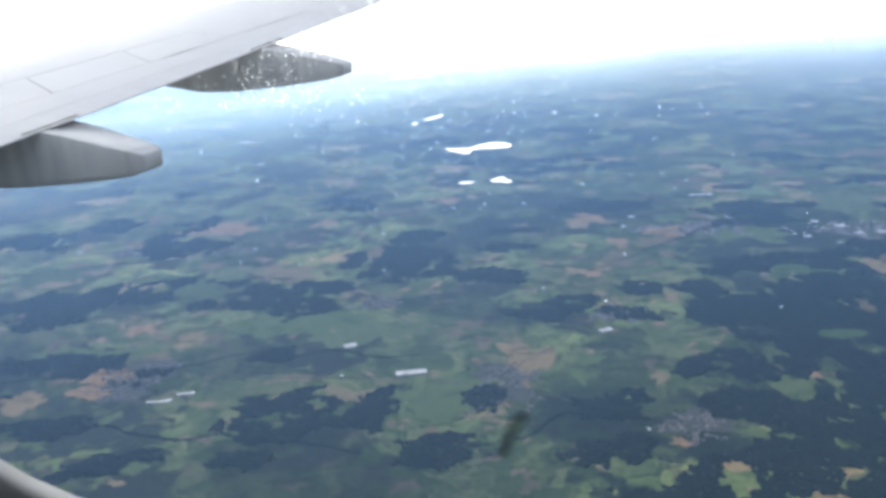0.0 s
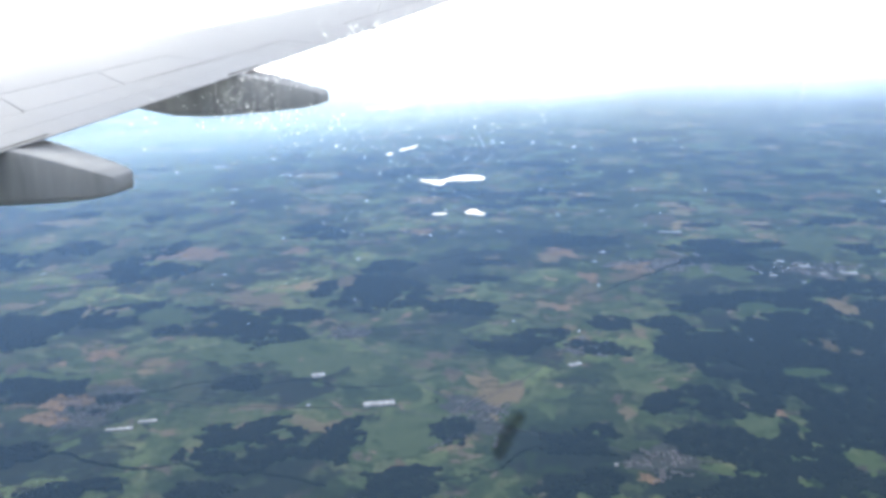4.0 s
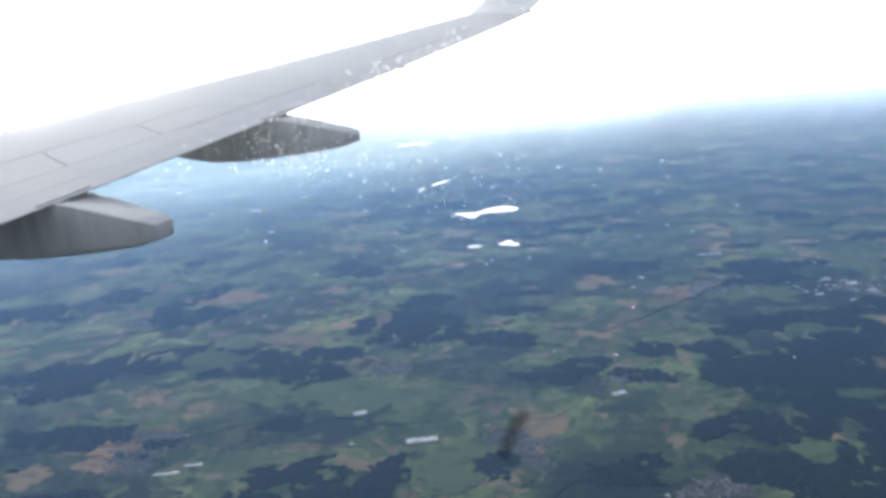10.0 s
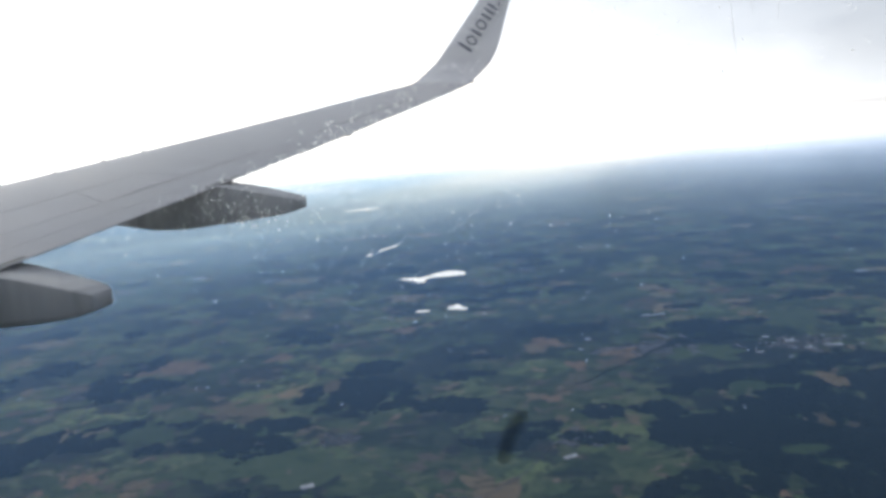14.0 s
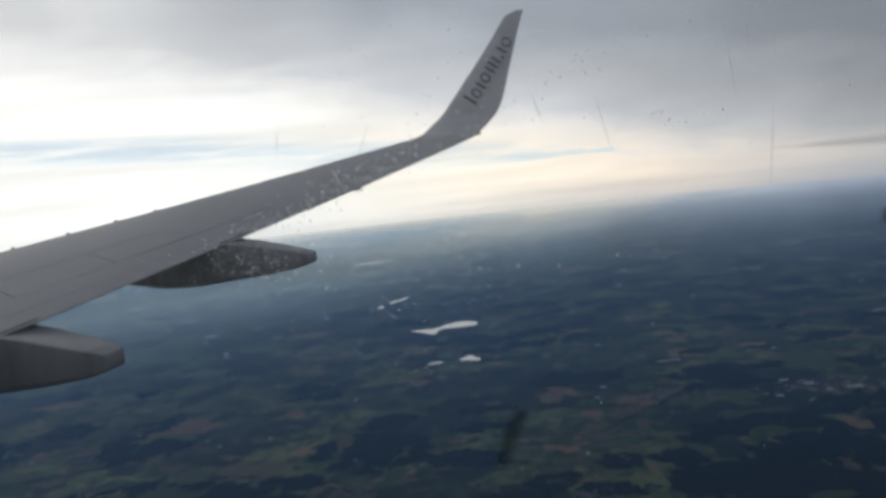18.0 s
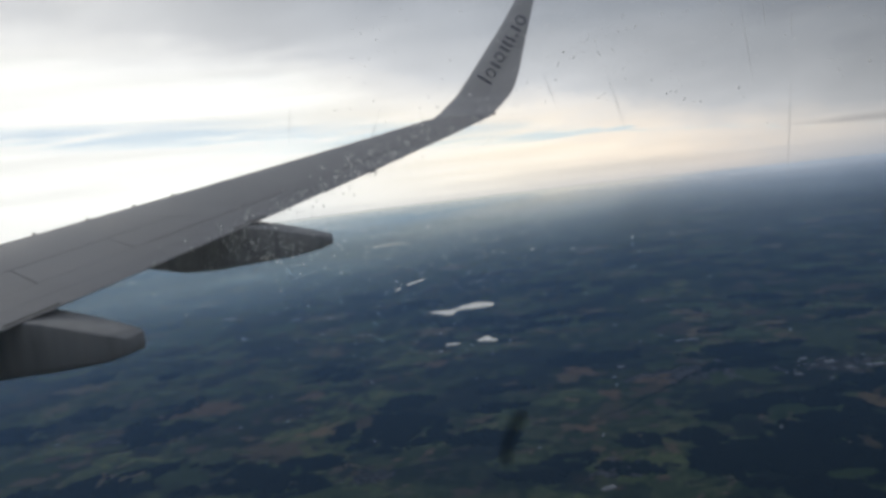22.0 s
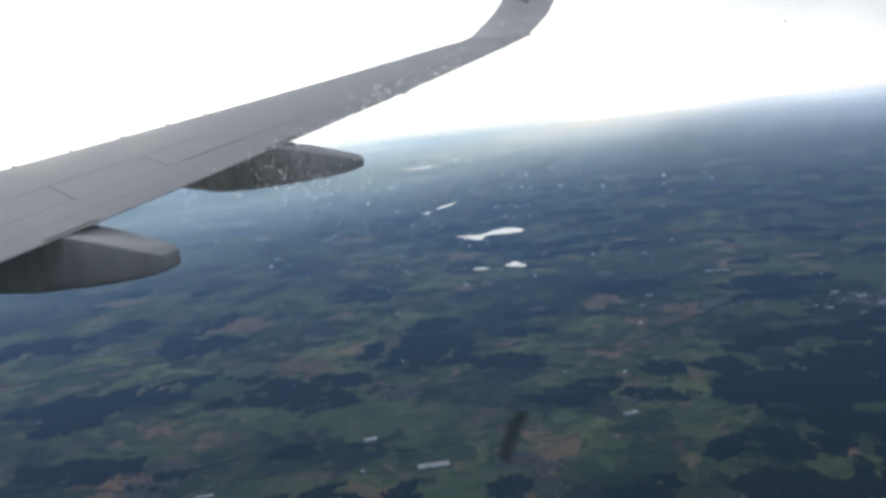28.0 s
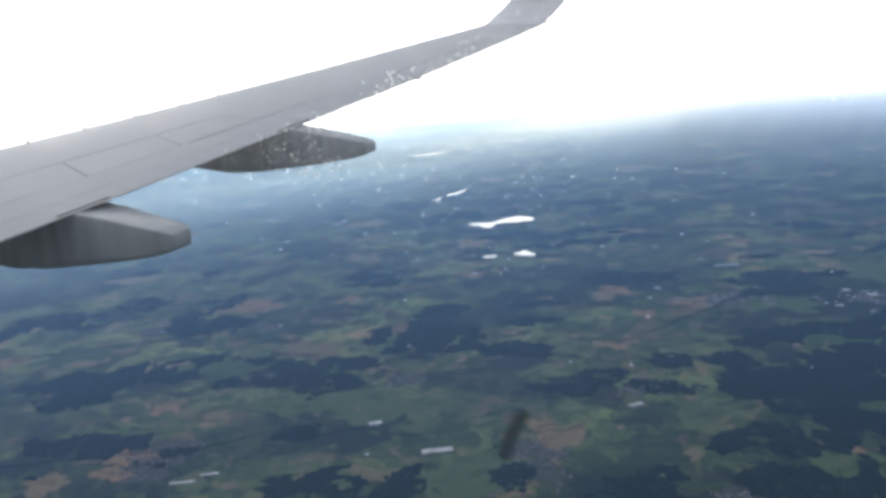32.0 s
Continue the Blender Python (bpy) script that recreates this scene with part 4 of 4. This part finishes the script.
def village(x, y, rx, ry, turn=0.0, label="grey village of small pitched-roof houses"):
    COUNT[0] += 1
    rx, ry = rx * 1.2, ry * 1.2
    rnd = random.Random(COUNT[0] + 50)
    hv = thing("village", label, "village", "villages", m=pose(x, y, 0, 0, 0, turn))
    pts = outline(rx * 0.75, ry * 0.75, COUNT[0] * 0.9, 0.6, 40)
    part("village_ground", slab_mesh("village_ground", pts, -0.1, 0.09, STREET), hv)
    verts, faces = [], []
    step = max(1.2, math.hypot(x, y) / 380)
    arms = 9 + int(rx * ry / 60)
    for i in range(arms):
        a = rnd.uniform(0, 2 * math.pi)
        px, py = rnd.gauss(0, rx * 0.42), rnd.gauss(0, ry * 0.42)
        reach = rnd.uniform(0.2, 0.7) * 0.5 * (rx + ry)
        gone = 0.0
        while gone < reach:
            a += rnd.gauss(0, 0.16)
            px, py, gone = px + math.cos(a) * step, py + math.sin(a) * step, gone + step
            for k in (-1, 1):
                if rnd.random() < 0.2 + 0.3 * gone / reach:
                    continue
                o = k * step * rnd.uniform(0.4, 0.75)
                house(verts, faces, px - math.sin(a) * o, py + math.cos(a) * o, rnd.uniform(0.26, 0.44) * step * 0.6, rnd.uniform(0.4, 0.75) * step * 0.6, rnd.uniform(0.25, 0.45), a + rnd.choice((0, 1.57)) + rnd.uniform(-0.2, 0.2))
    me = mesh_from("houses", verts, faces, WALLS)
    me.materials.append(ROOFS)
    me.polygons.foreach_set("material_index", [1 if p % 6 > 3 else 0 for p in range(len(me.polygons))])
    tagged(part("houses", me, hv, "rows of small houses with brown roofs"), kind="stuff")
    # gardens' trees between the houses
    tv, tf = [], []
    for i in range(int(rx * ry * 0.05) + 10):
        px, py = rnd.uniform(-rx, rx), rnd.uniform(-ry, ry)
        dome(tv, tf, px, py, 0.1, rnd.uniform(0.4, 0.9), rnd.uniform(0.4, 0.8), rnd, 5)
    tagged(part("garden_trees", mesh_from("garden_trees", tv, tf, WOOD), hv), kind="stuff")


def warehouse(x, y, w, d, turn=0.0):
    """A long white hall: walls, a low roof in bays."""
    COUNT[0] += 1
    ob = thing("warehouse", "large white flat-roofed hall among fields", "building", "white halls", m=pose(x, y, 0, 0, 0, turn))
    h = 0.5
    part("wall", slab_mesh("wall", [(-w, -d), (w, -d), (w, d), (-w, d)], 0, h, WALLS), ob)
    bays = 3 if w > 4 else 2
    for i in range(bays):
        a, b = -w + 2 * w * i / bays + 0.05 * w, -w + 2 * w * (i + 1) / bays - 0.05 * w
        k = (-1) ** i * 0.04 * d
        verts = [(a, -d * 0.98 + k, h), (b, -d * 0.98 + k, h), (b, d * 0.98 + k, h), (a, d * 0.98 + k, h), (a, 0, h + 0.18), (b, 0, h + 0.18)]
        part("roof", mesh_from("roof", verts, [(0, 1, 5, 4), (4, 5, 2, 3), (0, 4, 3), (1, 2, 5), (3, 2, 1, 0)], WHITE), ob, "white sheet roof bay")


def water(x, y, blobs, label, turn=0.0):
    """Still water: an outline swept round a few merged blobs (x, y, r), found by walking out along rays."""
    COUNT[0] += 1
    cx, cy = blobs[0][:2]

    def wet(px, py):
        return sum(math.exp(-(((px - a) / r) ** 2 + ((py - b) / q) ** 2)) for a, b, r, q in blobs) + 0.10 * noise.noise((px * 0.09, py * 0.09, COUNT[0])) > 0.5
    pts = []
    for i in range(96):
        a = 2 * math.pi * i / 96
        r = 0.5
        while r < 400 and wet(cx + r * math.cos(a), cy + r * math.sin(a)):
            r += 0.5
        pts.append((cx + r * math.cos(a), cy + r * math.sin(a)))
    thing("lake", label, "lake", "lakes", me=slab_mesh("lake", pts, -0.3, 3.15, WATER), m=pose(x, y, 0, 0, 0, turn))


# lakes and ponds
water(-2, 1034, ((0, 0, 5, 8), (-13, -15, 10, 18), (-5, -25, 8, 9), (-27, 1, 12, 14), (-40, 14, 12, 9), (-50, 21, 7, 5), (10, 9, 8, 13), (23, 14, 12, 22), (37, 15, 11, 20), (47, 10, 7, 13)), "bright lake in two lobes reflecting the sky")
water(28, 832, ((0, 0, 6, 7), (1, 9, 5, 8), (8, -7, 6, 6), (-7, 0, 5, 5)), "small bright pond reflecting the sky")
water(-11, 828, ((0, 0, 5, 4), (-5, 0, 4, 3), (5, -1, 4, 2.5)), "tiny bright pond reflecting the sky")
water(-186, 2172, ((0, 0, 26, 13), (-30, -8, 26, 9), (32, 18, 26, 10)), "long narrow lake far off")
water(-76, 1344, ((0, 0, 6.5, 9), (-8, -15, 5.5, 10), (9, 16, 6.5, 10), (18, 31, 6, 9)), "narrow lake far off")
water(-104, 1284, ((0, 0, 5, 8), (4, 10, 4, 6)), "small lake far off")
water(334, 345, ((0, 0, 22, 40), (-10, 40, 16, 30), (8, -40, 22, 30)), "broad grey reservoir between woods")
water(413, 579, ((0, 0, 12, 10), (8, -4, 8, 8)), "pale pond beside a wood")

CLEARINGS += [(228, 518, 20, 15), (200, 311, 11, 14), (162, 347, 11, 16), (214, 408, 17, 7), (247, 443, 5, 8), (292, 515, 11, 17), (220, 298, 13, 9), (-216, 524, 22, 22), (-234, 443, 7, 9), (-89, 598, 9, 17)]
CLEARINGS += [(334, 345, 34, 90), (-304, 560, 40, 10)]

MEADOW, SOIL = "green meadow between woods", "tan ploughed or harvested field"
for x, y, rx, ry in ((-216, 524, 22, 24), (-120, 450, 33, 20), (-21, 343, 23, 21), (228, 518, 20, 15), (200, 311, 11, 14), (162, 347, 11, 16), (214, 408, 17, 7), (232, 603, 27, 20), (346, 689, 24, 27), (-365, 573, 31, 20), (-251, 417, 33, 10), (-65, 437, 31, 21), (-142, 506, 29, 18)):
    field(x, y, rx, ry, GREENS, MEADOW, (x * 7 + y) % 25 - 12)
for x, y, rx, ry in ((-233, 455, 9, 9), (-89, 598, 8, 17), (25, 392, 12, 17), (-260, 689, 33, 17), (-345, 579, 17, 19), (-190, 438, 8, 6), (-224, 386, 11, 12), (247, 443, 4, 7), (292, 515, 11, 17), (220, 298, 12, 7), (126, 889, 13, 16), (91, 655, 11, 12), (118, 598, 7, 11), (150, 597, 16, 12), (74, 532, 7, 9), (84, 525, 6, 6), (406, 1068, 6, 14)):
    field(x, y, rx, ry, TANS, SOIL, (x * 5 + y) % 30 - 15)
for x, y, rx, ry in ((-483, 573, 25, 16), (-517, 552, 27, 18), (-448, 537, 23, 12), (-354, 558, 23, 11), (-419, 564, 13, 12), (-307, 654, 23, 15), (-373, 424, 14, 10), (-417, 425, 20, 11), (-249, 385, 9, 8), (-263, 359, 11, 9), (-227, 367, 10, 7), (-305, 348, 6, 7), (-421, 375, 29, 14), (-358, 386, 7, 7), (-228, 582, 7, 7), (-193, 426, 5, 4)):
    field(x, y, rx, ry, TANS, SOIL, (x * 5 + y) % 30 - 15)
for x, y, rx, ry in ((-151, 694, 14, 16), (-169, 548, 4, 6), (146, 930, 16, 18), (105, 672, 10, 16), (41, 654, 7, 11), (95, 539, 6, 9), (164, 623, 16, 16), (330, 820, 18, 14), (420, 760, 16, 14), (-30, 760, 12, 10), (480, 900, 24, 16), (250, 960, 16, 14)):
    field(x, y, rx, ry, TANS, SOIL, (x * 5 + y) % 30 - 15)

for x, y, rx, ry in ((-262, 520, 70, 24), (-59, 562, 37, 36), (-107, 333, 35, 21), (-59, 339, 14, 23), (-143, 516, 52, 18), (-124, 476, 26, 9), (-128, 408, 15, 11), (218, 385, 59, 84), (181, 439, 41, 40), (113, 493, 14, 15), (254, 682, 56, 22), (130, 714, 45, 20)):
    wood(x, y, rx, ry, (x + y) % 20 - 6)
for x, y, rx, ry in ((-330, 500, 44, 26), (-262, 402, 40, 17), (-441, 674, 50, 34), (-435, 401, 20, 11), (-381, 392, 11, 15), (-198, 389, 10, 7), (-272, 636, 44, 28), (-70, 584, 50, 26), (-166, 498, 25, 13), (300, 420, 50, 70), (250, 330, 44, 40), (262, 280, 40, 26), (176, 296, 26, 18), (236, 252, 60, 24), (150, 250, 34, 14), (330, 560, 40, 22), (20, 600, 26, 14), (60, 470, 20, 14), (286, 486, 84, 44), (352, 500, 56, 34), (236, 536, 60, 20), (176, 350, 30, 34), (250, 640, 40, 14), (286, 318, 40, 34), (128, 282, 46, 17), (192, 280, 38, 18), (86, 258, 40, 14), (160, 240, 50, 14), (146, 326, 30, 20), (140, 380, 22, 16), (58, 296, 22, 12)):
    wood(x, y, rx, ry, (x + y) % 20 - 6)

for x, y, rx, ry, a in ((11, 361, 20, 25, 30), (-201, 388, 23, 16, 0), (-72, 482, 17, 11, 0), (198, 630, 53, 17, 0), (312, 604, 26, 16, 0), (89, 451, 17, 14, 0), (100, 316, 19, 14, 20), (-207, 365, 19, 12, 0), (-365, 362, 17, 16, 0), (-572, 674, 33, 24, 0), (-311, 628, 22, 15, 0)):
    village(x, y, rx, ry, a)

for x, y, w, d, a in ((-83, 416, 4, 2.5, 20), (-42, 378, 9, 2.6, 8), (-180, 354, 7, 1.2, 8), (-168, 362, 5, 1.2, 8), (77, 425, 4.5, 2, 25), (337, 595, 7, 3, -5), (272, 592, 3, 2, 0), (228, 739, 12, 2, 0), (-82, 377, 1, 1, 0), (78, 312, 1, 0.8, 0), (295, 632, 3, 2.4, 0), (309, 615, 4, 3, 10)):
    warehouse(x, y, w, d, a)
for x, y, w, d, a in ((315, 594, 3, 2.4, 0), (131, 642, 2, 1.6, 0), (-512, 643, 5, 3, 10), (-456, 457, 2, 1.4, 0), (-383, 374, 3, 2, 30), (-378, 1202, 9, 7, 10), (-472, 1078, 12, 4, 0), (-525, 1095, 4, 3, 0), (144, 671, 3, 2, 0), (-300, 1010, 5, 4, 0), (-250, 1120, 7, 4, 20), (520, 860, 6, 4, 0)):
    warehouse(x, y, w, d, a)

estate = random.Random(23)
for i in range(22):
    warehouse(estate.gauss(312, 22), estate.gauss(608, 14), estate.uniform(0.7, 2.0), estate.uniform(0.5, 1.1), estate.uniform(-20, 25))
for i in range(14):
    warehouse(estate.gauss(196, 26), estate.gauss(632, 8), estate.uniform(0.5, 1.0), estate.uniform(0.4, 0.8), estate.uniform(-30, 30))


def line_points(x0, y0, x1, y1, seed, wave=0.06, n=24):
    d = math.hypot(x1 - x0, y1 - y0)
    nx, ny = -(y1 - y0) / d, (x1 - x0) / d
    pts = []
    for i in range(n + 1):
        k = i / n
        o = d * wave * (noise.noise((k * 2.3, seed, 0.5)) + 0.4 * noise.noise((k * 6.1, seed, 9.5)))
        pts.append((x0 + (x1 - x0) * k + nx * o, y0 + (y1 - y0) * k + ny * o, nx, ny))
    return pts


def road(x0, y0, x1, y1, width=0.32):
    COUNT[0] += 1
    pts = line_points(x0, y0, x1, y1, COUNT[0] * 1.3)
    verts, faces = [], []
    for x, y, nx, ny in pts:
        for k, z in ((-1, 0.0), (-1, 0.22), (1, 0.22), (1, 0.0)):
            verts.append((x + nx * width * k, y + ny * width * k, z))
    for i in range(len(pts) - 1):
        a, b = i * 4, (i + 1) * 4
        faces += [(a, b, b + 1, a + 1), (a + 1, b + 1, b + 2, a + 2), (a + 2, b + 2, b + 3, a + 3)]
    thing("road", "narrow grey country road between fields", "road", kind="structure", me=mesh_from("road", verts, faces, TRACK))


def tree_line(x0, y0, x1, y1, wide=1.3):
    COUNT[0] += 1
    rnd = random.Random(COUNT[0])
    verts, faces = [], []
    for x, y, nx, ny in line_points(x0, y0, x1, y1, COUNT[0] * 0.7, 0.12, int(math.hypot(x1 - x0, y1 - y0) / 1.6)):
        for k in range(2):
            o = rnd.gauss(0, wide * 0.5)
            dome(verts, faces, x + nx * o, y + ny * o, 0.1, rnd.uniform(0.4, 0.9), rnd.uniform(0.4, 0.8), rnd)
    thing("tree_line", "dark line of trees along a stream", "trees", "tree lines", kind="stuff", me=mesh_from("tree_line", verts, faces, WOOD))


for a in ((-330, 372, -130, 405), (-130, 405, -40, 400), (-210, 330, -60, 300), (100, 560, 260, 640), (-420, 560, -250, 600), (-60, 640, 120, 690), (-10, 300, 80, 345)):
    tree_line(*a)
for a in ((-300, 396, -30, 372), (-30, 372, 130, 300), (11, 361, 80, 460), (80, 460, 310, 600), (-201, 388, -311, 628), (-72, 482, 11, 361), (-72, 482, 198, 630), (100, 316, 220, 298)):
    road(*a)


def scattered():
    """The country between: more fields, copses and farms, out to where the haze takes over."""
    rnd = random.Random(5)
    for i in range(170):
        r = 300 * (1700 / 300) ** rnd.random()
        a = radians(rnd.uniform(-44, 40))
        x, y, k = r * math.sin(a), r * math.cos(a), r / 500
        if rnd.random() < 0.6:
            field(x, y, rnd.uniform(3, 10) * k ** 0.7, rnd.uniform(3, 10) * k ** 0.7, GREENS, MEADOW, rnd.uniform(-30, 30))
        else:
            field(x, y, rnd.uniform(2, 6.5) * k ** 0.7, rnd.uniform(2, 6.5) * k ** 0.7, TANS, SOIL, rnd.uniform(-30, 30))
    for i in range(170):
        r = 800 * (2900 / 800) ** rnd.random()
        a = radians(rnd.uniform(-44, 38))
        k = (r / 1000) ** 0.8
        field(r * math.sin(a), r * math.cos(a), rnd.uniform(8, 26) * k, rnd.uniform(8, 24) * k, PALES, "pale ripe or harvested field far off", rnd.uniform(-30, 30))
    for i in range(88):
        r = 300 * (2200 / 300) ** rnd.random()
        a = radians(rnd.uniform(-44, 40))
        wood(r * math.sin(a), r * math.cos(a), rnd.uniform(10, 34) * (r / 600) ** 0.6, rnd.uniform(7, 20) * (r / 600) ** 0.6, rnd.uniform(-25, 25), r / 170)
    for i in range(22):
        r = 380 * (2600 / 380) ** rnd.random()
        a = radians(rnd.uniform(-42, 36))
        s = (r / 700) ** 0.9
        warehouse(r * math.sin(a), r * math.cos(a), rnd.uniform(0.8, 2.6) * s, rnd.uniform(0.6, 1.3) * s, rnd.uniform(-40, 40))


scattered()
